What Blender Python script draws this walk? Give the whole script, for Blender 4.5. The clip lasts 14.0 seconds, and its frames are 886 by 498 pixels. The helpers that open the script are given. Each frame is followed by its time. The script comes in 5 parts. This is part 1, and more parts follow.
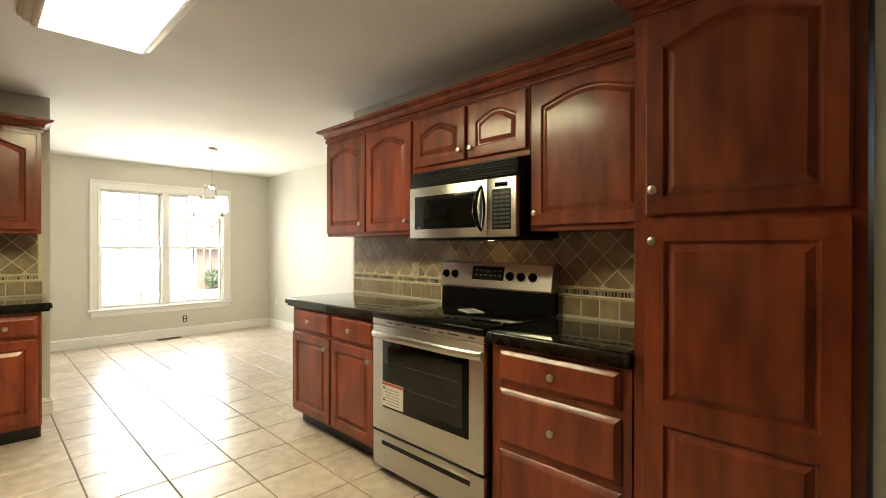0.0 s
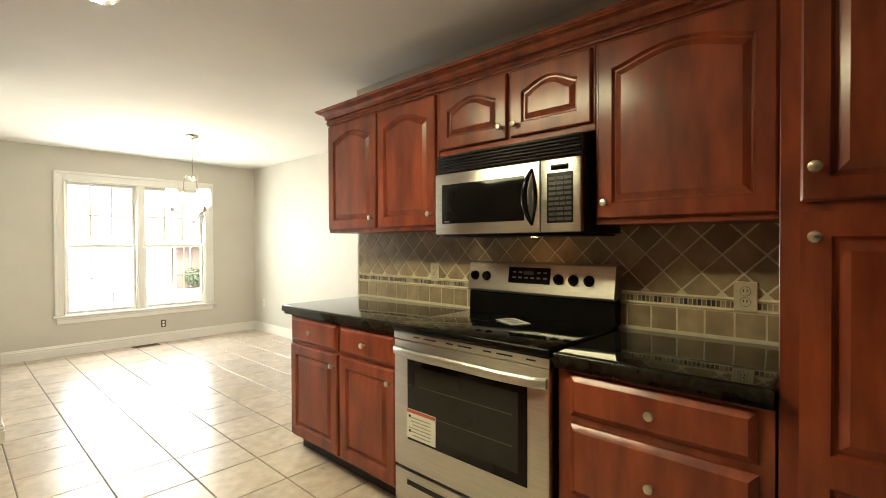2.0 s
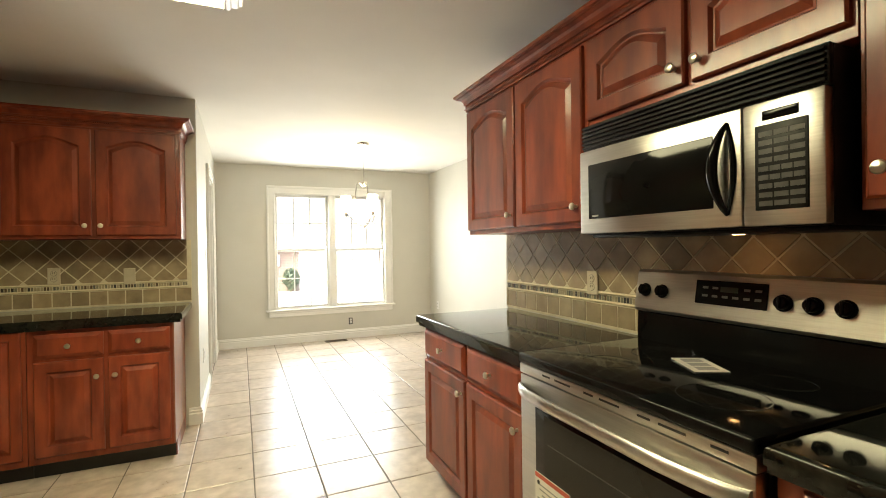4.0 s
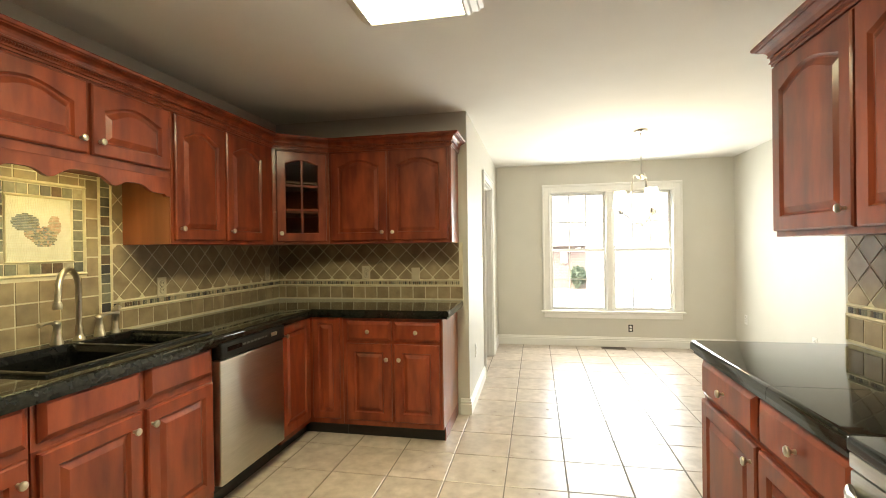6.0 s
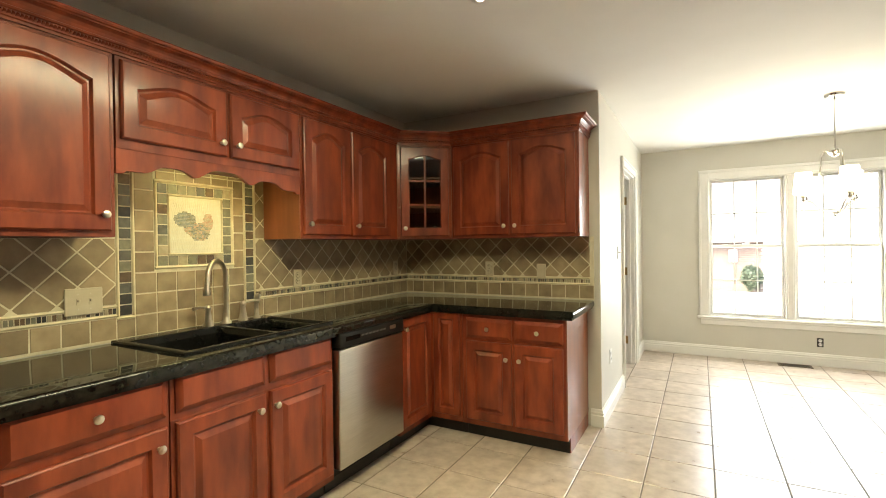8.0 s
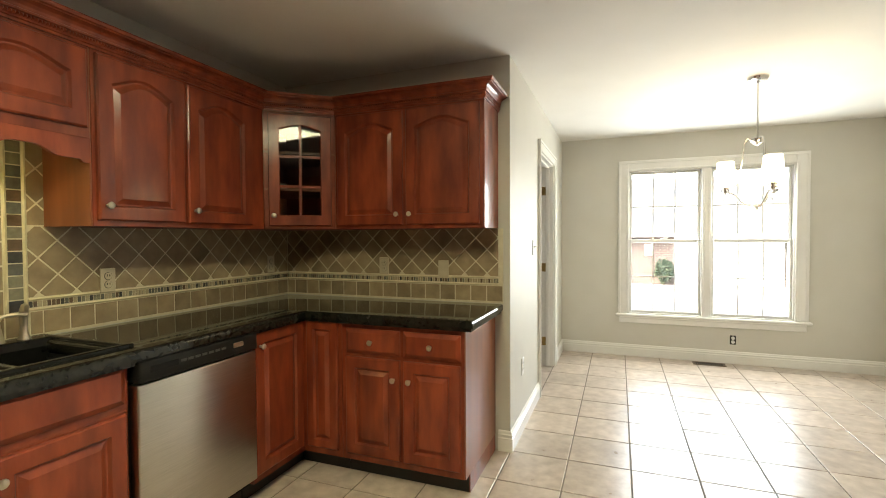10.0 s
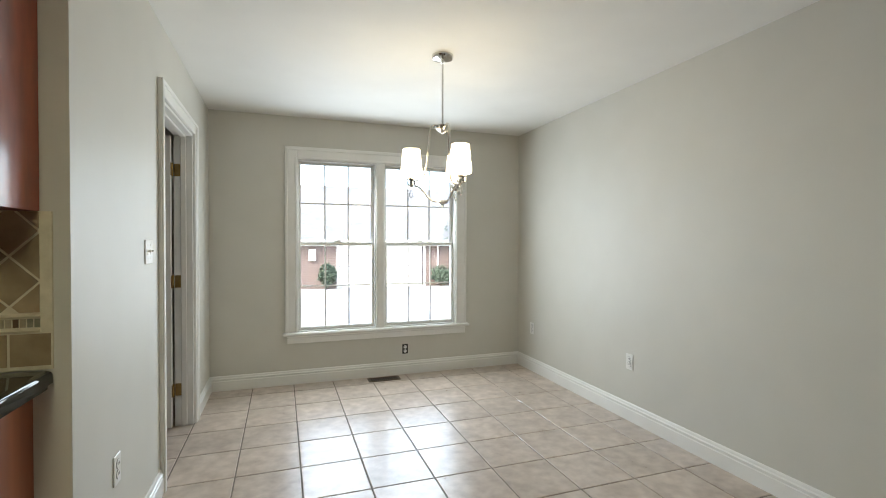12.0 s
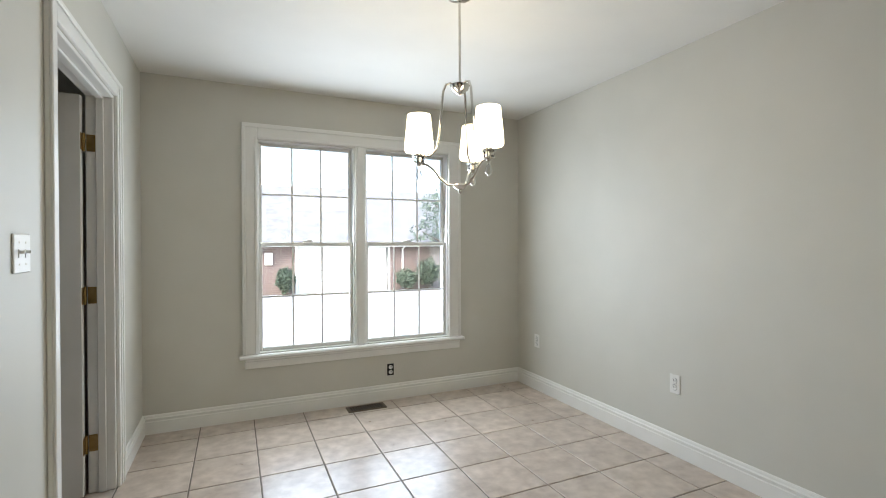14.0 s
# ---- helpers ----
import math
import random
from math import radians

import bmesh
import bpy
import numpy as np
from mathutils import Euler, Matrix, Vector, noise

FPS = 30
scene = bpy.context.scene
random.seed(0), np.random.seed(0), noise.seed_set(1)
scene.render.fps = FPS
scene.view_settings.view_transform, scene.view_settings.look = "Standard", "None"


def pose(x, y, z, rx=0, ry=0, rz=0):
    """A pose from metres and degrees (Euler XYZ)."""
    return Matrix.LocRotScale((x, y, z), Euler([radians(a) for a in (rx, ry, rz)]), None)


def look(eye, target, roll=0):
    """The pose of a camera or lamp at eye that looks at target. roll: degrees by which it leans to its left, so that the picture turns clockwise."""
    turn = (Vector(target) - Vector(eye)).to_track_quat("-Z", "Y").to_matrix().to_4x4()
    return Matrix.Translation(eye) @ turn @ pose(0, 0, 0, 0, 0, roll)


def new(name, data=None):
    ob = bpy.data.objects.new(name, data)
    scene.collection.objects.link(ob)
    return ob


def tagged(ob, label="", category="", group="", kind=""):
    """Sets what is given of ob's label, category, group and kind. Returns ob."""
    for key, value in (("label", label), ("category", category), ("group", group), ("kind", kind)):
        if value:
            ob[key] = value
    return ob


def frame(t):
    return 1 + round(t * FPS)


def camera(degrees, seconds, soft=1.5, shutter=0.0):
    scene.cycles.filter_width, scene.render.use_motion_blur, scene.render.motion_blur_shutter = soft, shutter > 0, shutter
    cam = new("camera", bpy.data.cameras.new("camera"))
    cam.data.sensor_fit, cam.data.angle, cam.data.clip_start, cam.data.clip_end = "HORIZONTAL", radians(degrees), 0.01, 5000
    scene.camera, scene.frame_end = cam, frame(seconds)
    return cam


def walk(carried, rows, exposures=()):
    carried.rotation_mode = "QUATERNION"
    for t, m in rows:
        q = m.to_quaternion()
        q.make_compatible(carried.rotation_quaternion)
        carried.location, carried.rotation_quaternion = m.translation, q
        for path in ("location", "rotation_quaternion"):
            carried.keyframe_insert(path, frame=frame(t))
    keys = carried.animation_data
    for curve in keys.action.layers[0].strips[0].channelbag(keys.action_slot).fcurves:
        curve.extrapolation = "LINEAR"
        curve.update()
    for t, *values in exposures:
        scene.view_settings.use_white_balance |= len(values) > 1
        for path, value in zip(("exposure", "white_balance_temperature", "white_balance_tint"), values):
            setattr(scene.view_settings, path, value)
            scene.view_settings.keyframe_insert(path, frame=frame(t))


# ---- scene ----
cam = camera(87.5, 14.0, soft=1.0)
PATH = [
    (0, (0.236, 0.099, 1.293), (1.655, 1.508, 1.286), 0.1),
    (0.5, (0.251, 0.185, 1.307), (1.718, 1.545, 1.294), 0.1),
    (1, (0.284, 0.324, 1.314), (1.765, 1.668, 1.296), -0.0),
    (1.5, (0.304, 0.464, 1.311), (1.791, 1.801, 1.29), -0.0),
    (2, (0.391, 0.598, 1.302), (1.858, 1.958, 1.278), -0.2),
    (4.5, (1.032, 0.903, 1.314), (1.528, 2.84, 1.305), -0.9),
    (5, (1.095, 0.967, 1.334), (1.26, 2.96, 1.324), -1.0),
    (5.5, (1.134, 1.029, 1.348), (0.994, 3.024, 1.338), -0.9),
    (6, (1.175, 1.092, 1.351), (0.779, 3.052, 1.342), -0.8),
    (6.5, (1.221, 1.14, 1.359), (0.622, 3.048, 1.346), -0.8),
    (7, (1.253, 1.204, 1.348), (0.488, 3.052, 1.34), -0.8),
    (9.5, (1.273, 1.689, 1.33), (0.213, 3.385, 1.296), -0.8),
    (10, (1.259, 1.975, 1.33), (0.549, 3.844, 1.281), -0.3),
    (10.5, (1.271, 2.289, 1.311), (1.138, 4.284, 1.27), -0.1),
    (11, (1.266, 2.587, 1.301), (1.598, 4.559, 1.267), 0.1),
    (11.5, (1.253, 2.85, 1.289), (1.823, 4.767, 1.262), 0.1),
    (12, (1.233, 3.108, 1.295), (1.889, 4.998, 1.268), 0.1),
    (12.5, (1.223, 3.332, 1.301), (1.922, 5.206, 1.279), 0.0),
    (13, (1.239, 3.526, 1.289), (1.976, 5.385, 1.274), -0.1),
    (13.5, (1.24, 3.706, 1.274), (2.016, 5.549, 1.26), -0.1),
    (14, (1.21, 3.875, 1.269), (2.03, 5.7, 1.254), -0.2),
]
EXPOSURES = [(0, 3.47, 7600, 8), (2, 3.53, 7600, 8), (5, 3.53, 7500, 8), (7, 3.61, 7400, 8), (9.5, 3.57, 7350, 8), (10.5, 2.82, 6800, 8), (11, 2.6, 6500, 8), (11.5, 2.55, 6380, 8), (12.5, 2.47, 6250, 9), (14, 2.44, 6200, 10)]
walk(cam, [(t, look(eye, target, roll)) for t, eye, target, roll in PATH], EXPOSURES)

# ---- light: daylight through the window, the kitchen's ceiling light, the chandelier, the lamp over the sink ----
SUN_EL, SUN_ROT = 38.0, 215.0
world = bpy.data.worlds.new("sky")
scene.world = world
world.use_nodes = True
wn = world.node_tree.nodes
sky = wn.new("ShaderNodeTexSky")
sky.sky_type, sky.sun_disc = "NISHITA", False
sky.sun_elevation, sky.sun_rotation = radians(SUN_EL), radians(SUN_ROT)
sky.air_density, sky.dust_density = 1.0, 2.0
wn["Background"].inputs["Strength"].default_value = 0.17
world.node_tree.links.new(sky.outputs["Color"], wn["Background"].inputs["Color"])
sun = new("sun", bpy.data.lights.new("sun", "SUN"))
sun.data.energy, sun.data.angle, sun.data.color = 0.8, radians(15.0), (1.0, 0.95, 0.88)
sun.matrix_world = look((0, 0, 30), (0 - 12 * math.sin(radians(SUN_ROT)), -12 * math.cos(radians(SUN_ROT)), 20))

# sky light coming through the two sashes
for x, w in ((1.7265, 0.66), (2.5475, 0.67)):
    lamp = new("window_daylight", bpy.data.lights.new("window_daylight", "AREA"))
    lamp.data.shape, lamp.data.size, lamp.data.size_y = "RECTANGLE", w, 1.42
    lamp.data.energy, lamp.data.color = 4.2, (0.86, 0.945, 1.0)
    lamp.data.spread = radians(174)
    lamp.matrix_world = look((x, 7.60, 1.265), (x, 3.60, 0.90))

LAMP_GLOW, SHADE_GLOW, SINK_GLOW = 2.75, 1.6, 4.2

# ---- plan, in metres ----
CEIL = 2.44
SINK_X, RANGE_X = -1.045, 2.49       # kitchen side walls
PART_Y, DIN_L, DIN_R = 4.78, 0.635, 3.63   # partition behind the corner cabinets, dining side walls
WIN_Y, RANGE_END = 7.54, 3.41       # window wall, end of the range wall
BACK_Y = -4.4
HOUSE_Y, EAVE, GAR0, GAR1, SPOUT, METER = 24.0, 1.45, 3.6, 7.5, 8.2, 2.45   # the house opposite
T = 0.12                              # wall thickness


# ---- mesh helpers ----
def box(bm, x0, x1, y0, y1, z0, z1, bevel=0.0, segs=1):
    vs = [bm.verts.new((x, y, z)) for z in (z0, z1) for y in (y0, y1) for x in (x0, x1)]
    fs = [bm.faces.new([vs[i] for i in q]) for q in ((0, 2, 3, 1), (4, 5, 7, 6), (0, 1, 5, 4), (2, 6, 7, 3), (0, 4, 6, 2), (1, 3, 7, 5))]
    if bevel:
        edges = list({e for f in fs for e in f.edges})
        bmesh.ops.bevel(bm, geom=edges, offset=bevel, segments=segs, profile=0.5, affect="EDGES")
    return fs


def cells(bm, us, vs, solid, w0, w1, place):
    """A slab over a grid of cells, of which only the solid ones are there: walls with openings, worktops with holes."""
    made = {}

    def vert(a, b, w):
        if (a, b, w) not in made:
            made[a, b, w] = bm.verts.new(place(us[a], vs[b], (w0, w1)[w]))
        return made[a, b, w]

    n, m = len(us) - 1, len(vs) - 1
    full = [[bool(solid(i, j)) for j in range(m)] for i in range(n)]
    for i in range(n):
        for j in range(m):
            if not full[i][j]:
                continue
            for w in (0, 1):
                bm.faces.new([vert(i, j, w), vert(i + 1, j, w), vert(i + 1, j + 1, w), vert(i, j + 1, w)])
            for di, dj, a, b in ((-1, 0, (i, j), (i, j + 1)), (1, 0, (i + 1, j), (i + 1, j + 1)), (0, -1, (i, j), (i + 1, j)), (0, 1, (i, j + 1), (i + 1, j + 1))):
                p, q = i + di, j + dj
                if not (0 <= p < n and 0 <= q < m and full[p][q]):
                    bm.faces.new([vert(*a, 0), vert(*b, 0), vert(*b, 1), vert(*a, 1)])
    bmesh.ops.recalc_face_normals(bm, faces=bm.faces[:])


def lathe(bm, profile, seg=16, m=Matrix.Identity(4), caps=True):
    rings = []
    for r, z in profile:
        rings.append([bm.verts.new(m @ Vector((r * math.cos(2 * math.pi * k / seg), r * math.sin(2 * math.pi * k / seg), z))) for k in range(seg)])
    for a, b in zip(rings, rings[1:]):
        for k in range(seg):
            bm.faces.new([a[k], a[(k + 1) % seg], b[(k + 1) % seg], b[k]])
    if caps and profile[0][0] > 1e-4:
        bm.faces.new(rings[0][::-1])
    if caps and profile[-1][0] > 1e-4:
        bm.faces.new(rings[-1])


def tube(bm, pts, radius, seg=10):
    """A round bar along points; radius is a number or one for each point."""
    pts = [Vector(p) for p in pts]
    radii = radius if isinstance(radius, (list, tuple)) else [radius] * len(pts)
    way = (pts[1] - pts[0]).normalized()
    side = way.orthogonal().normalized()
    rings = []
    for i, p in enumerate(pts):
        nxt = (pts[min(i + 1, len(pts) - 1)] - pts[max(i - 1, 0)]).normalized()
        side = (side - nxt * side.dot(nxt)).normalized()
        up = nxt.cross(side)
        rings.append([bm.verts.new(p + (side * math.cos(a) + up * math.sin(a)) * radii[i]) for a in (2 * math.pi * k / seg for k in range(seg))])
    for a, b in zip(rings, rings[1:]):
        for k in range(seg):
            bm.faces.new([a[k], a[(k + 1) % seg], b[(k + 1) % seg], b[k]])
    bm.faces.new(rings[0][::-1])
    bm.faces.new(rings[-1])


def sweep(bm, path, profile):
    """A moulding: the profile (out, up) carried along a level path of (x, y), mitred; out is to the right of the way."""
    n, rings = len(path), []
    for i in range(n):
        p = Vector((*path[i], 0))
        dirs = []
        if i > 0:
            dirs.append((p - Vector((*path[i - 1], 0))).normalized())
        if i < n - 1:
            dirs.append((Vector((*path[i + 1], 0)) - p).normalized())
        norms = [Vector((d.y, -d.x, 0)) for d in dirs]
        out = sum(norms, Vector()) / len(norms)
        out = out / out.length_squared
        rings.append([bm.verts.new(p + out * a + Vector((0, 0, b))) for a, b in profile])
    k = len(profile)
    for a, b in zip(rings, rings[1:]):
        for j in range(k):
            bm.faces.new([a[j], a[(j + 1) % k], b[(j + 1) % k], b[j]])
    bm.faces.new(rings[0][::-1])
    bm.faces.new(rings[-1])
    bmesh.ops.recalc_face_normals(bm, faces=bm.faces[:])


def loops(bm, rings, cap=True):
    rings = [[bm.verts.new(p) for p in ring] for ring in rings]
    for a, b in zip(rings, rings[1:]):
        for k in range(len(a)):
            bm.faces.new([a[k], a[(k + 1) % len(a)], b[(k + 1) % len(a)], b[k]])
    if cap:
        bm.faces.new(rings[0][::-1])
        bm.faces.new(rings[-1])
    bmesh.ops.recalc_face_normals(bm, faces=bm.faces[:])


def smooth_mesh(me, angle=40):
    me.shade_smooth()
    me.set_sharp_from_angle(angle=radians(angle))


def mesh(name, bm, material, smooth=False, angle=40):
    me = bpy.data.meshes.new(name)
    bm.to_mesh(me)
    bm.free()
    me.materials.append(material)
    if smooth:
        smooth_mesh(me, 40 if smooth is True else smooth)
    return me


def part(name, bm, material, parent, label="", smooth=False):
    ob = new(name, mesh(name, bm, material, smooth))
    ob.parent = parent
    return tagged(ob, label)


def whole(name, bm, material, label="", category="", kind="", m=None, smooth=False, group=""):
    ob = new(name, mesh(name, bm, material, smooth))
    if m is not None:
        ob.matrix_world = m
    return tagged(ob, label, category, group, kind)


def thing(name, m, label, category, group="", kind=""):
    ob = new(name)
    ob.empty_display_size = 0.1
    ob.matrix_world = m
    return tagged(ob, label, category, group, kind)


def axes(origin, u, v):
    u, v = Vector(u), Vector(v)
    w = u.cross(v)
    m = Matrix((u, v, w)).transposed().to_4x4()
    m.translation = origin
    return m


# Wall frames: u along the wall, v out of it, z up.
ON_RANGE = axes((RANGE_X, 0, 0), (0, 1, 0), (-1, 0, 0))     # u = y
ON_SINK = axes((SINK_X, 0, 0), (0, -1, 0), (1, 0, 0))       # u = -y
ON_PART = axes((0, PART_Y, 0), (-1, 0, 0), (0, -1, 0))      # u = -x
ON_WIN = axes((0, WIN_Y, 0), (-1, 0, 0), (0, -1, 0))        # u = -x
ON_DINR = axes((DIN_R, 0, 0), (0, 1, 0), (-1, 0, 0))        # u = y
ON_DINL = axes((DIN_L, 0, 0), (0, -1, 0), (1, 0, 0))        # u = -y


# ---- materials ----
def surface(name, dark, light, scale=4.0, stretch=(1, 1, 1), rough=(0.4, 0.55), metal=0.0, bump=0.0, bump_scale=60.0, coat=0.0, coat_rough=0.12,
            vary=0.0, detail=5.0, coords="Object", mottle=0.0, mottle_scale=2.0, spec=0.5):
    """Two colours mixed by stretched noise, with a broader mottling, fine relief, and, where vary is given, a change of value from piece to piece."""
    mt = bpy.data.materials.new(name)
    mt.use_nodes = True
    nt = mt.node_tree
    bsdf = nt.nodes["Principled BSDF"]
    tc = nt.nodes.new("ShaderNodeTexCoord")
    mp = nt.nodes.new("ShaderNodeMapping")
    mp.inputs["Scale"].default_value = stretch
    nt.links.new(tc.outputs[coords], mp.inputs["Vector"])
    vec = mp.outputs["Vector"]
    if vary:
        oi = nt.nodes.new("ShaderNodeObjectInfo")
        mul = nt.nodes.new("ShaderNodeMath")
        mul.operation = "MULTIPLY"
        mul.inputs[1].default_value = 37.0
        nt.links.new(oi.outputs["Random"], mul.inputs[0])
        add = nt.nodes.new("ShaderNodeVectorMath")
        nt.links.new(vec, add.inputs[0])
        nt.links.new(mul.outputs[0], add.inputs[1])
        vec = add.outputs[0]
    no = nt.nodes.new("ShaderNodeTexNoise")
    no.inputs["Scale"].default_value, no.inputs["Detail"].default_value = scale, detail
    nt.links.new(vec, no.inputs["Vector"])
    ramp = nt.nodes.new("ShaderNodeValToRGB")
    ramp.color_ramp.elements[0].position, ramp.color_ramp.elements[1].position = 0.3, 0.7
    ramp.color_ramp.elements[0].color, ramp.color_ramp.elements[1].color = (*dark, 1), (*light, 1)
    nt.links.new(no.outputs["Fac"], ramp.inputs["Fac"])
    col = ramp.outputs["Color"]
    hsv = nt.nodes.new("ShaderNodeHueSaturation")
    nt.links.new(col, hsv.inputs["Color"])
    value = None
    if mottle:
        n2 = nt.nodes.new("ShaderNodeTexNoise")
        n2.inputs["Scale"].default_value, n2.inputs["Detail"].default_value = mottle_scale, 3.0
        nt.links.new(vec, n2.inputs["Vector"])
        mr = nt.nodes.new("ShaderNodeMapRange")
        mr.inputs[1].default_value, mr.inputs[2].default_value = 0.3, 0.7
        mr.inputs[3].default_value, mr.inputs[4].default_value = 1 - mottle, 1 + mottle
        nt.links.new(n2.outputs["Fac"], mr.inputs[0])
        value = mr.outputs[0]
    if vary:
        vr = nt.nodes.new("ShaderNodeMapRange")
        vr.inputs[3].default_value, vr.inputs[4].default_value = 1 - vary, 1 + vary
        nt.links.new(oi.outputs["Random"], vr.inputs[0])
        if value is None:
            value = vr.outputs[0]
        else:
            mm = nt.nodes.new("ShaderNodeMath")
            mm.operation = "MULTIPLY"
            nt.links.new(value, mm.inputs[0])
            nt.links.new(vr.outputs[0], mm.inputs[1])
            value = mm.outputs[0]
    if value is not None:
        nt.links.new(value, hsv.inputs["Value"])
    nt.links.new(hsv.outputs["Color"], bsdf.inputs["Base Color"])
    rr = nt.nodes.new("ShaderNodeMapRange")
    rr.inputs[3].default_value, rr.inputs[4].default_value = rough
    nt.links.new(no.outputs["Fac"], rr.inputs[0])
    nt.links.new(rr.outputs[0], bsdf.inputs["Roughness"])
    bsdf.inputs["Metallic"].default_value = metal
    bsdf.inputs["Coat Weight"].default_value = coat
    bsdf.inputs["Coat Roughness"].default_value = coat_rough
    bsdf.inputs["Specular IOR Level"].default_value = spec
    if bump:
        nb = nt.nodes.new("ShaderNodeTexNoise")
        nb.inputs["Scale"].default_value, nb.inputs["Detail"].default_value = bump_scale, 4.0
        nt.links.new(vec, nb.inputs["Vector"])
        bp = nt.nodes.new("ShaderNodeBump")
        bp.inputs["Strength"].default_value, bp.inputs["Distance"].default_value = bump, 0.004
        nt.links.new(nb.outputs["Fac"], bp.inputs["Height"])
        nt.links.new(bp.outputs["Normal"], bsdf.inputs["Normal"])
    return mt


def glowing(name, color, strength):
    mt = bpy.data.materials.new(name)
    mt.use_nodes = True
    b = mt.node_tree.nodes["Principled BSDF"]
    b.inputs["Base Color"].default_value = (0.8, 0.8, 0.78, 1)
    b.inputs["Emission Color"].default_value = (*color, 1)
    b.inputs["Emission Strength"].default_value = strength
    return mt


def clear(name, color=(1, 1, 1), rough=0.0):
    mt = bpy.data.materials.new(name)
    mt.use_nodes = True
    nt = mt.node_tree
    tr, gl, mix, fr = (nt.nodes.new(k) for k in ("ShaderNodeBsdfTransparent", "ShaderNodeBsdfGlossy", "ShaderNodeMixShader", "ShaderNodeFresnel"))
    tr.inputs["Color"].default_value = (*color, 1)
    gl.inputs["Roughness"].default_value = rough
    fr.inputs["IOR"].default_value = 1.45
    nt.links.new(fr.outputs[0], mix.inputs[0])
    nt.links.new(tr.outputs[0], mix.inputs[1])
    nt.links.new(gl.outputs[0], mix.inputs[2])
    nt.links.new(mix.outputs[0], nt.nodes["Material Output"].inputs["Surface"])
    return mt


M_WALL = surface("wall_paint", (0.585, 0.568, 0.508), (0.612, 0.594, 0.535), 3.0, rough=(0.5, 0.6), bump=0.06, bump_scale=250, mottle=0.015, mottle_scale=0.7)
M_CEIL = surface("ceiling_paint", (0.77, 0.76, 0.727), (0.80, 0.79, 0.757), 3.0, rough=(0.8, 0.9), bump=0.08, bump_scale=180, mottle=0.02, mottle_scale=0.8)
M_TRIM = surface("trim_paint", (0.78, 0.77, 0.73), (0.82, 0.81, 0.78), 6.0, rough=(0.25, 0.35), bump=0.02, bump_scale=90)
M_WOOD = surface("cherry_wood", (0.145, 0.020, 0.008), (0.295, 0.056, 0.021), 4.6, (3.0, 3.0, 0.75), rough=(0.42, 0.55), coat=0.6, coat_rough=0.18, bump=0.06, bump_scale=5,
                 vary=0.12, mottle=0.22, mottle_scale=2.6, detail=6, spec=0.3)
# lighter veneer; on the partition's base end it paints window light onto cherry
M_WOOD_SIDE = surface("veneer_and_lit_cherry", (0.20, 0.058, 0.022), (0.30, 0.092, 0.037), 2.2, (6, 6, 0.6), rough=(0.4, 0.5), coat=0.3, mottle=0.15, mottle_scale=1.2)
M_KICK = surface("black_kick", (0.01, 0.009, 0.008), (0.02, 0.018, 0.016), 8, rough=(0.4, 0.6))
M_NICKEL = surface("brushed_nickel", (0.60, 0.55, 0.46), (0.70, 0.65, 0.55), 40, rough=(0.24, 0.36), metal=1.0)
M_CHROME = surface("polished_nickel", (0.62, 0.60, 0.56), (0.7, 0.68, 0.64), 20, rough=(0.08, 0.14), metal=1.0)
M_STEEL = surface("brushed_steel", (0.49, 0.475, 0.44), (0.57, 0.555, 0.515), 30, (0.3, 8, 8), rough=(0.26, 0.36), metal=1.0, mottle=0.05, mottle_scale=2)
M_STEEL.node_tree.nodes["Principled BSDF"].inputs["Anisotropic"].default_value = 0.6
M_STEEL.node_tree.nodes["Principled BSDF"].inputs["Anisotropic Rotation"].default_value = 0.25
M_BLACK = surface("black_gloss", (0.005, 0.005, 0.005), (0.008, 0.008, 0.008), 6, rough=(0.05, 0.1), spec=0.15)
M_OVEN = surface("oven_glass", (0.009, 0.009, 0.008), (0.016, 0.015, 0.013), 3, rough=(0.10, 0.16), spec=0.3)
M_PLASTIC = surface("black_plastic", (0.009, 0.009, 0.009), (0.015, 0.015, 0.015), 20, rough=(0.3, 0.42), spec=0.16)
M_RING = surface("burner_print", (0.018, 0.018, 0.017), (0.028, 0.028, 0.026), 30, rough=(0.15, 0.25), spec=0.22)
M_DARK = surface("dark_gap", (0.008, 0.007, 0.006), (0.012, 0.011, 0.01), 10, rough=(0.7, 0.8))
M_BUTTON = surface("grey_keys", (0.05, 0.05, 0.047), (0.085, 0.085, 0.08), 30, rough=(0.4, 0.5))
M_STONE = surface("black_granite", (0.006, 0.007, 0.006), (0.022, 0.021, 0.017), 45, rough=(0.03, 0.06), mottle=0.4, mottle_scale=20, detail=8, spec=0.35)
M_SINK = surface("black_composite", (0.006, 0.006, 0.006), (0.009, 0.009, 0.009), 30, rough=(0.10, 0.16), spec=0.22)
M_FLOOR = surface("floor_tile", (0.43, 0.348, 0.288), (0.61, 0.52, 0.445), 14.0, rough=(0.25, 0.34), spec=0.65, bump=0.08, bump_scale=14, vary=0.07, mottle=0.10, mottle_scale=4, detail=9)
M_GROUT = surface("floor_grout", (0.16, 0.137, 0.112), (0.22, 0.192, 0.158), 30, rough=(0.8, 0.9), bump=0.2, bump_scale=200)
M_SPLASH = surface("splash_tile", (0.245, 0.178, 0.105), (0.375, 0.29, 0.18), 9, rough=(0.3, 0.45), bump=0.1, bump_scale=40, vary=0.2, mottle=0.15, mottle_scale=12)
M_SGROUT = surface("splash_grout", (0.62, 0.56, 0.41), (0.72, 0.66, 0.50), 30, rough=(0.7, 0.85), bump=0.1, bump_scale=200)
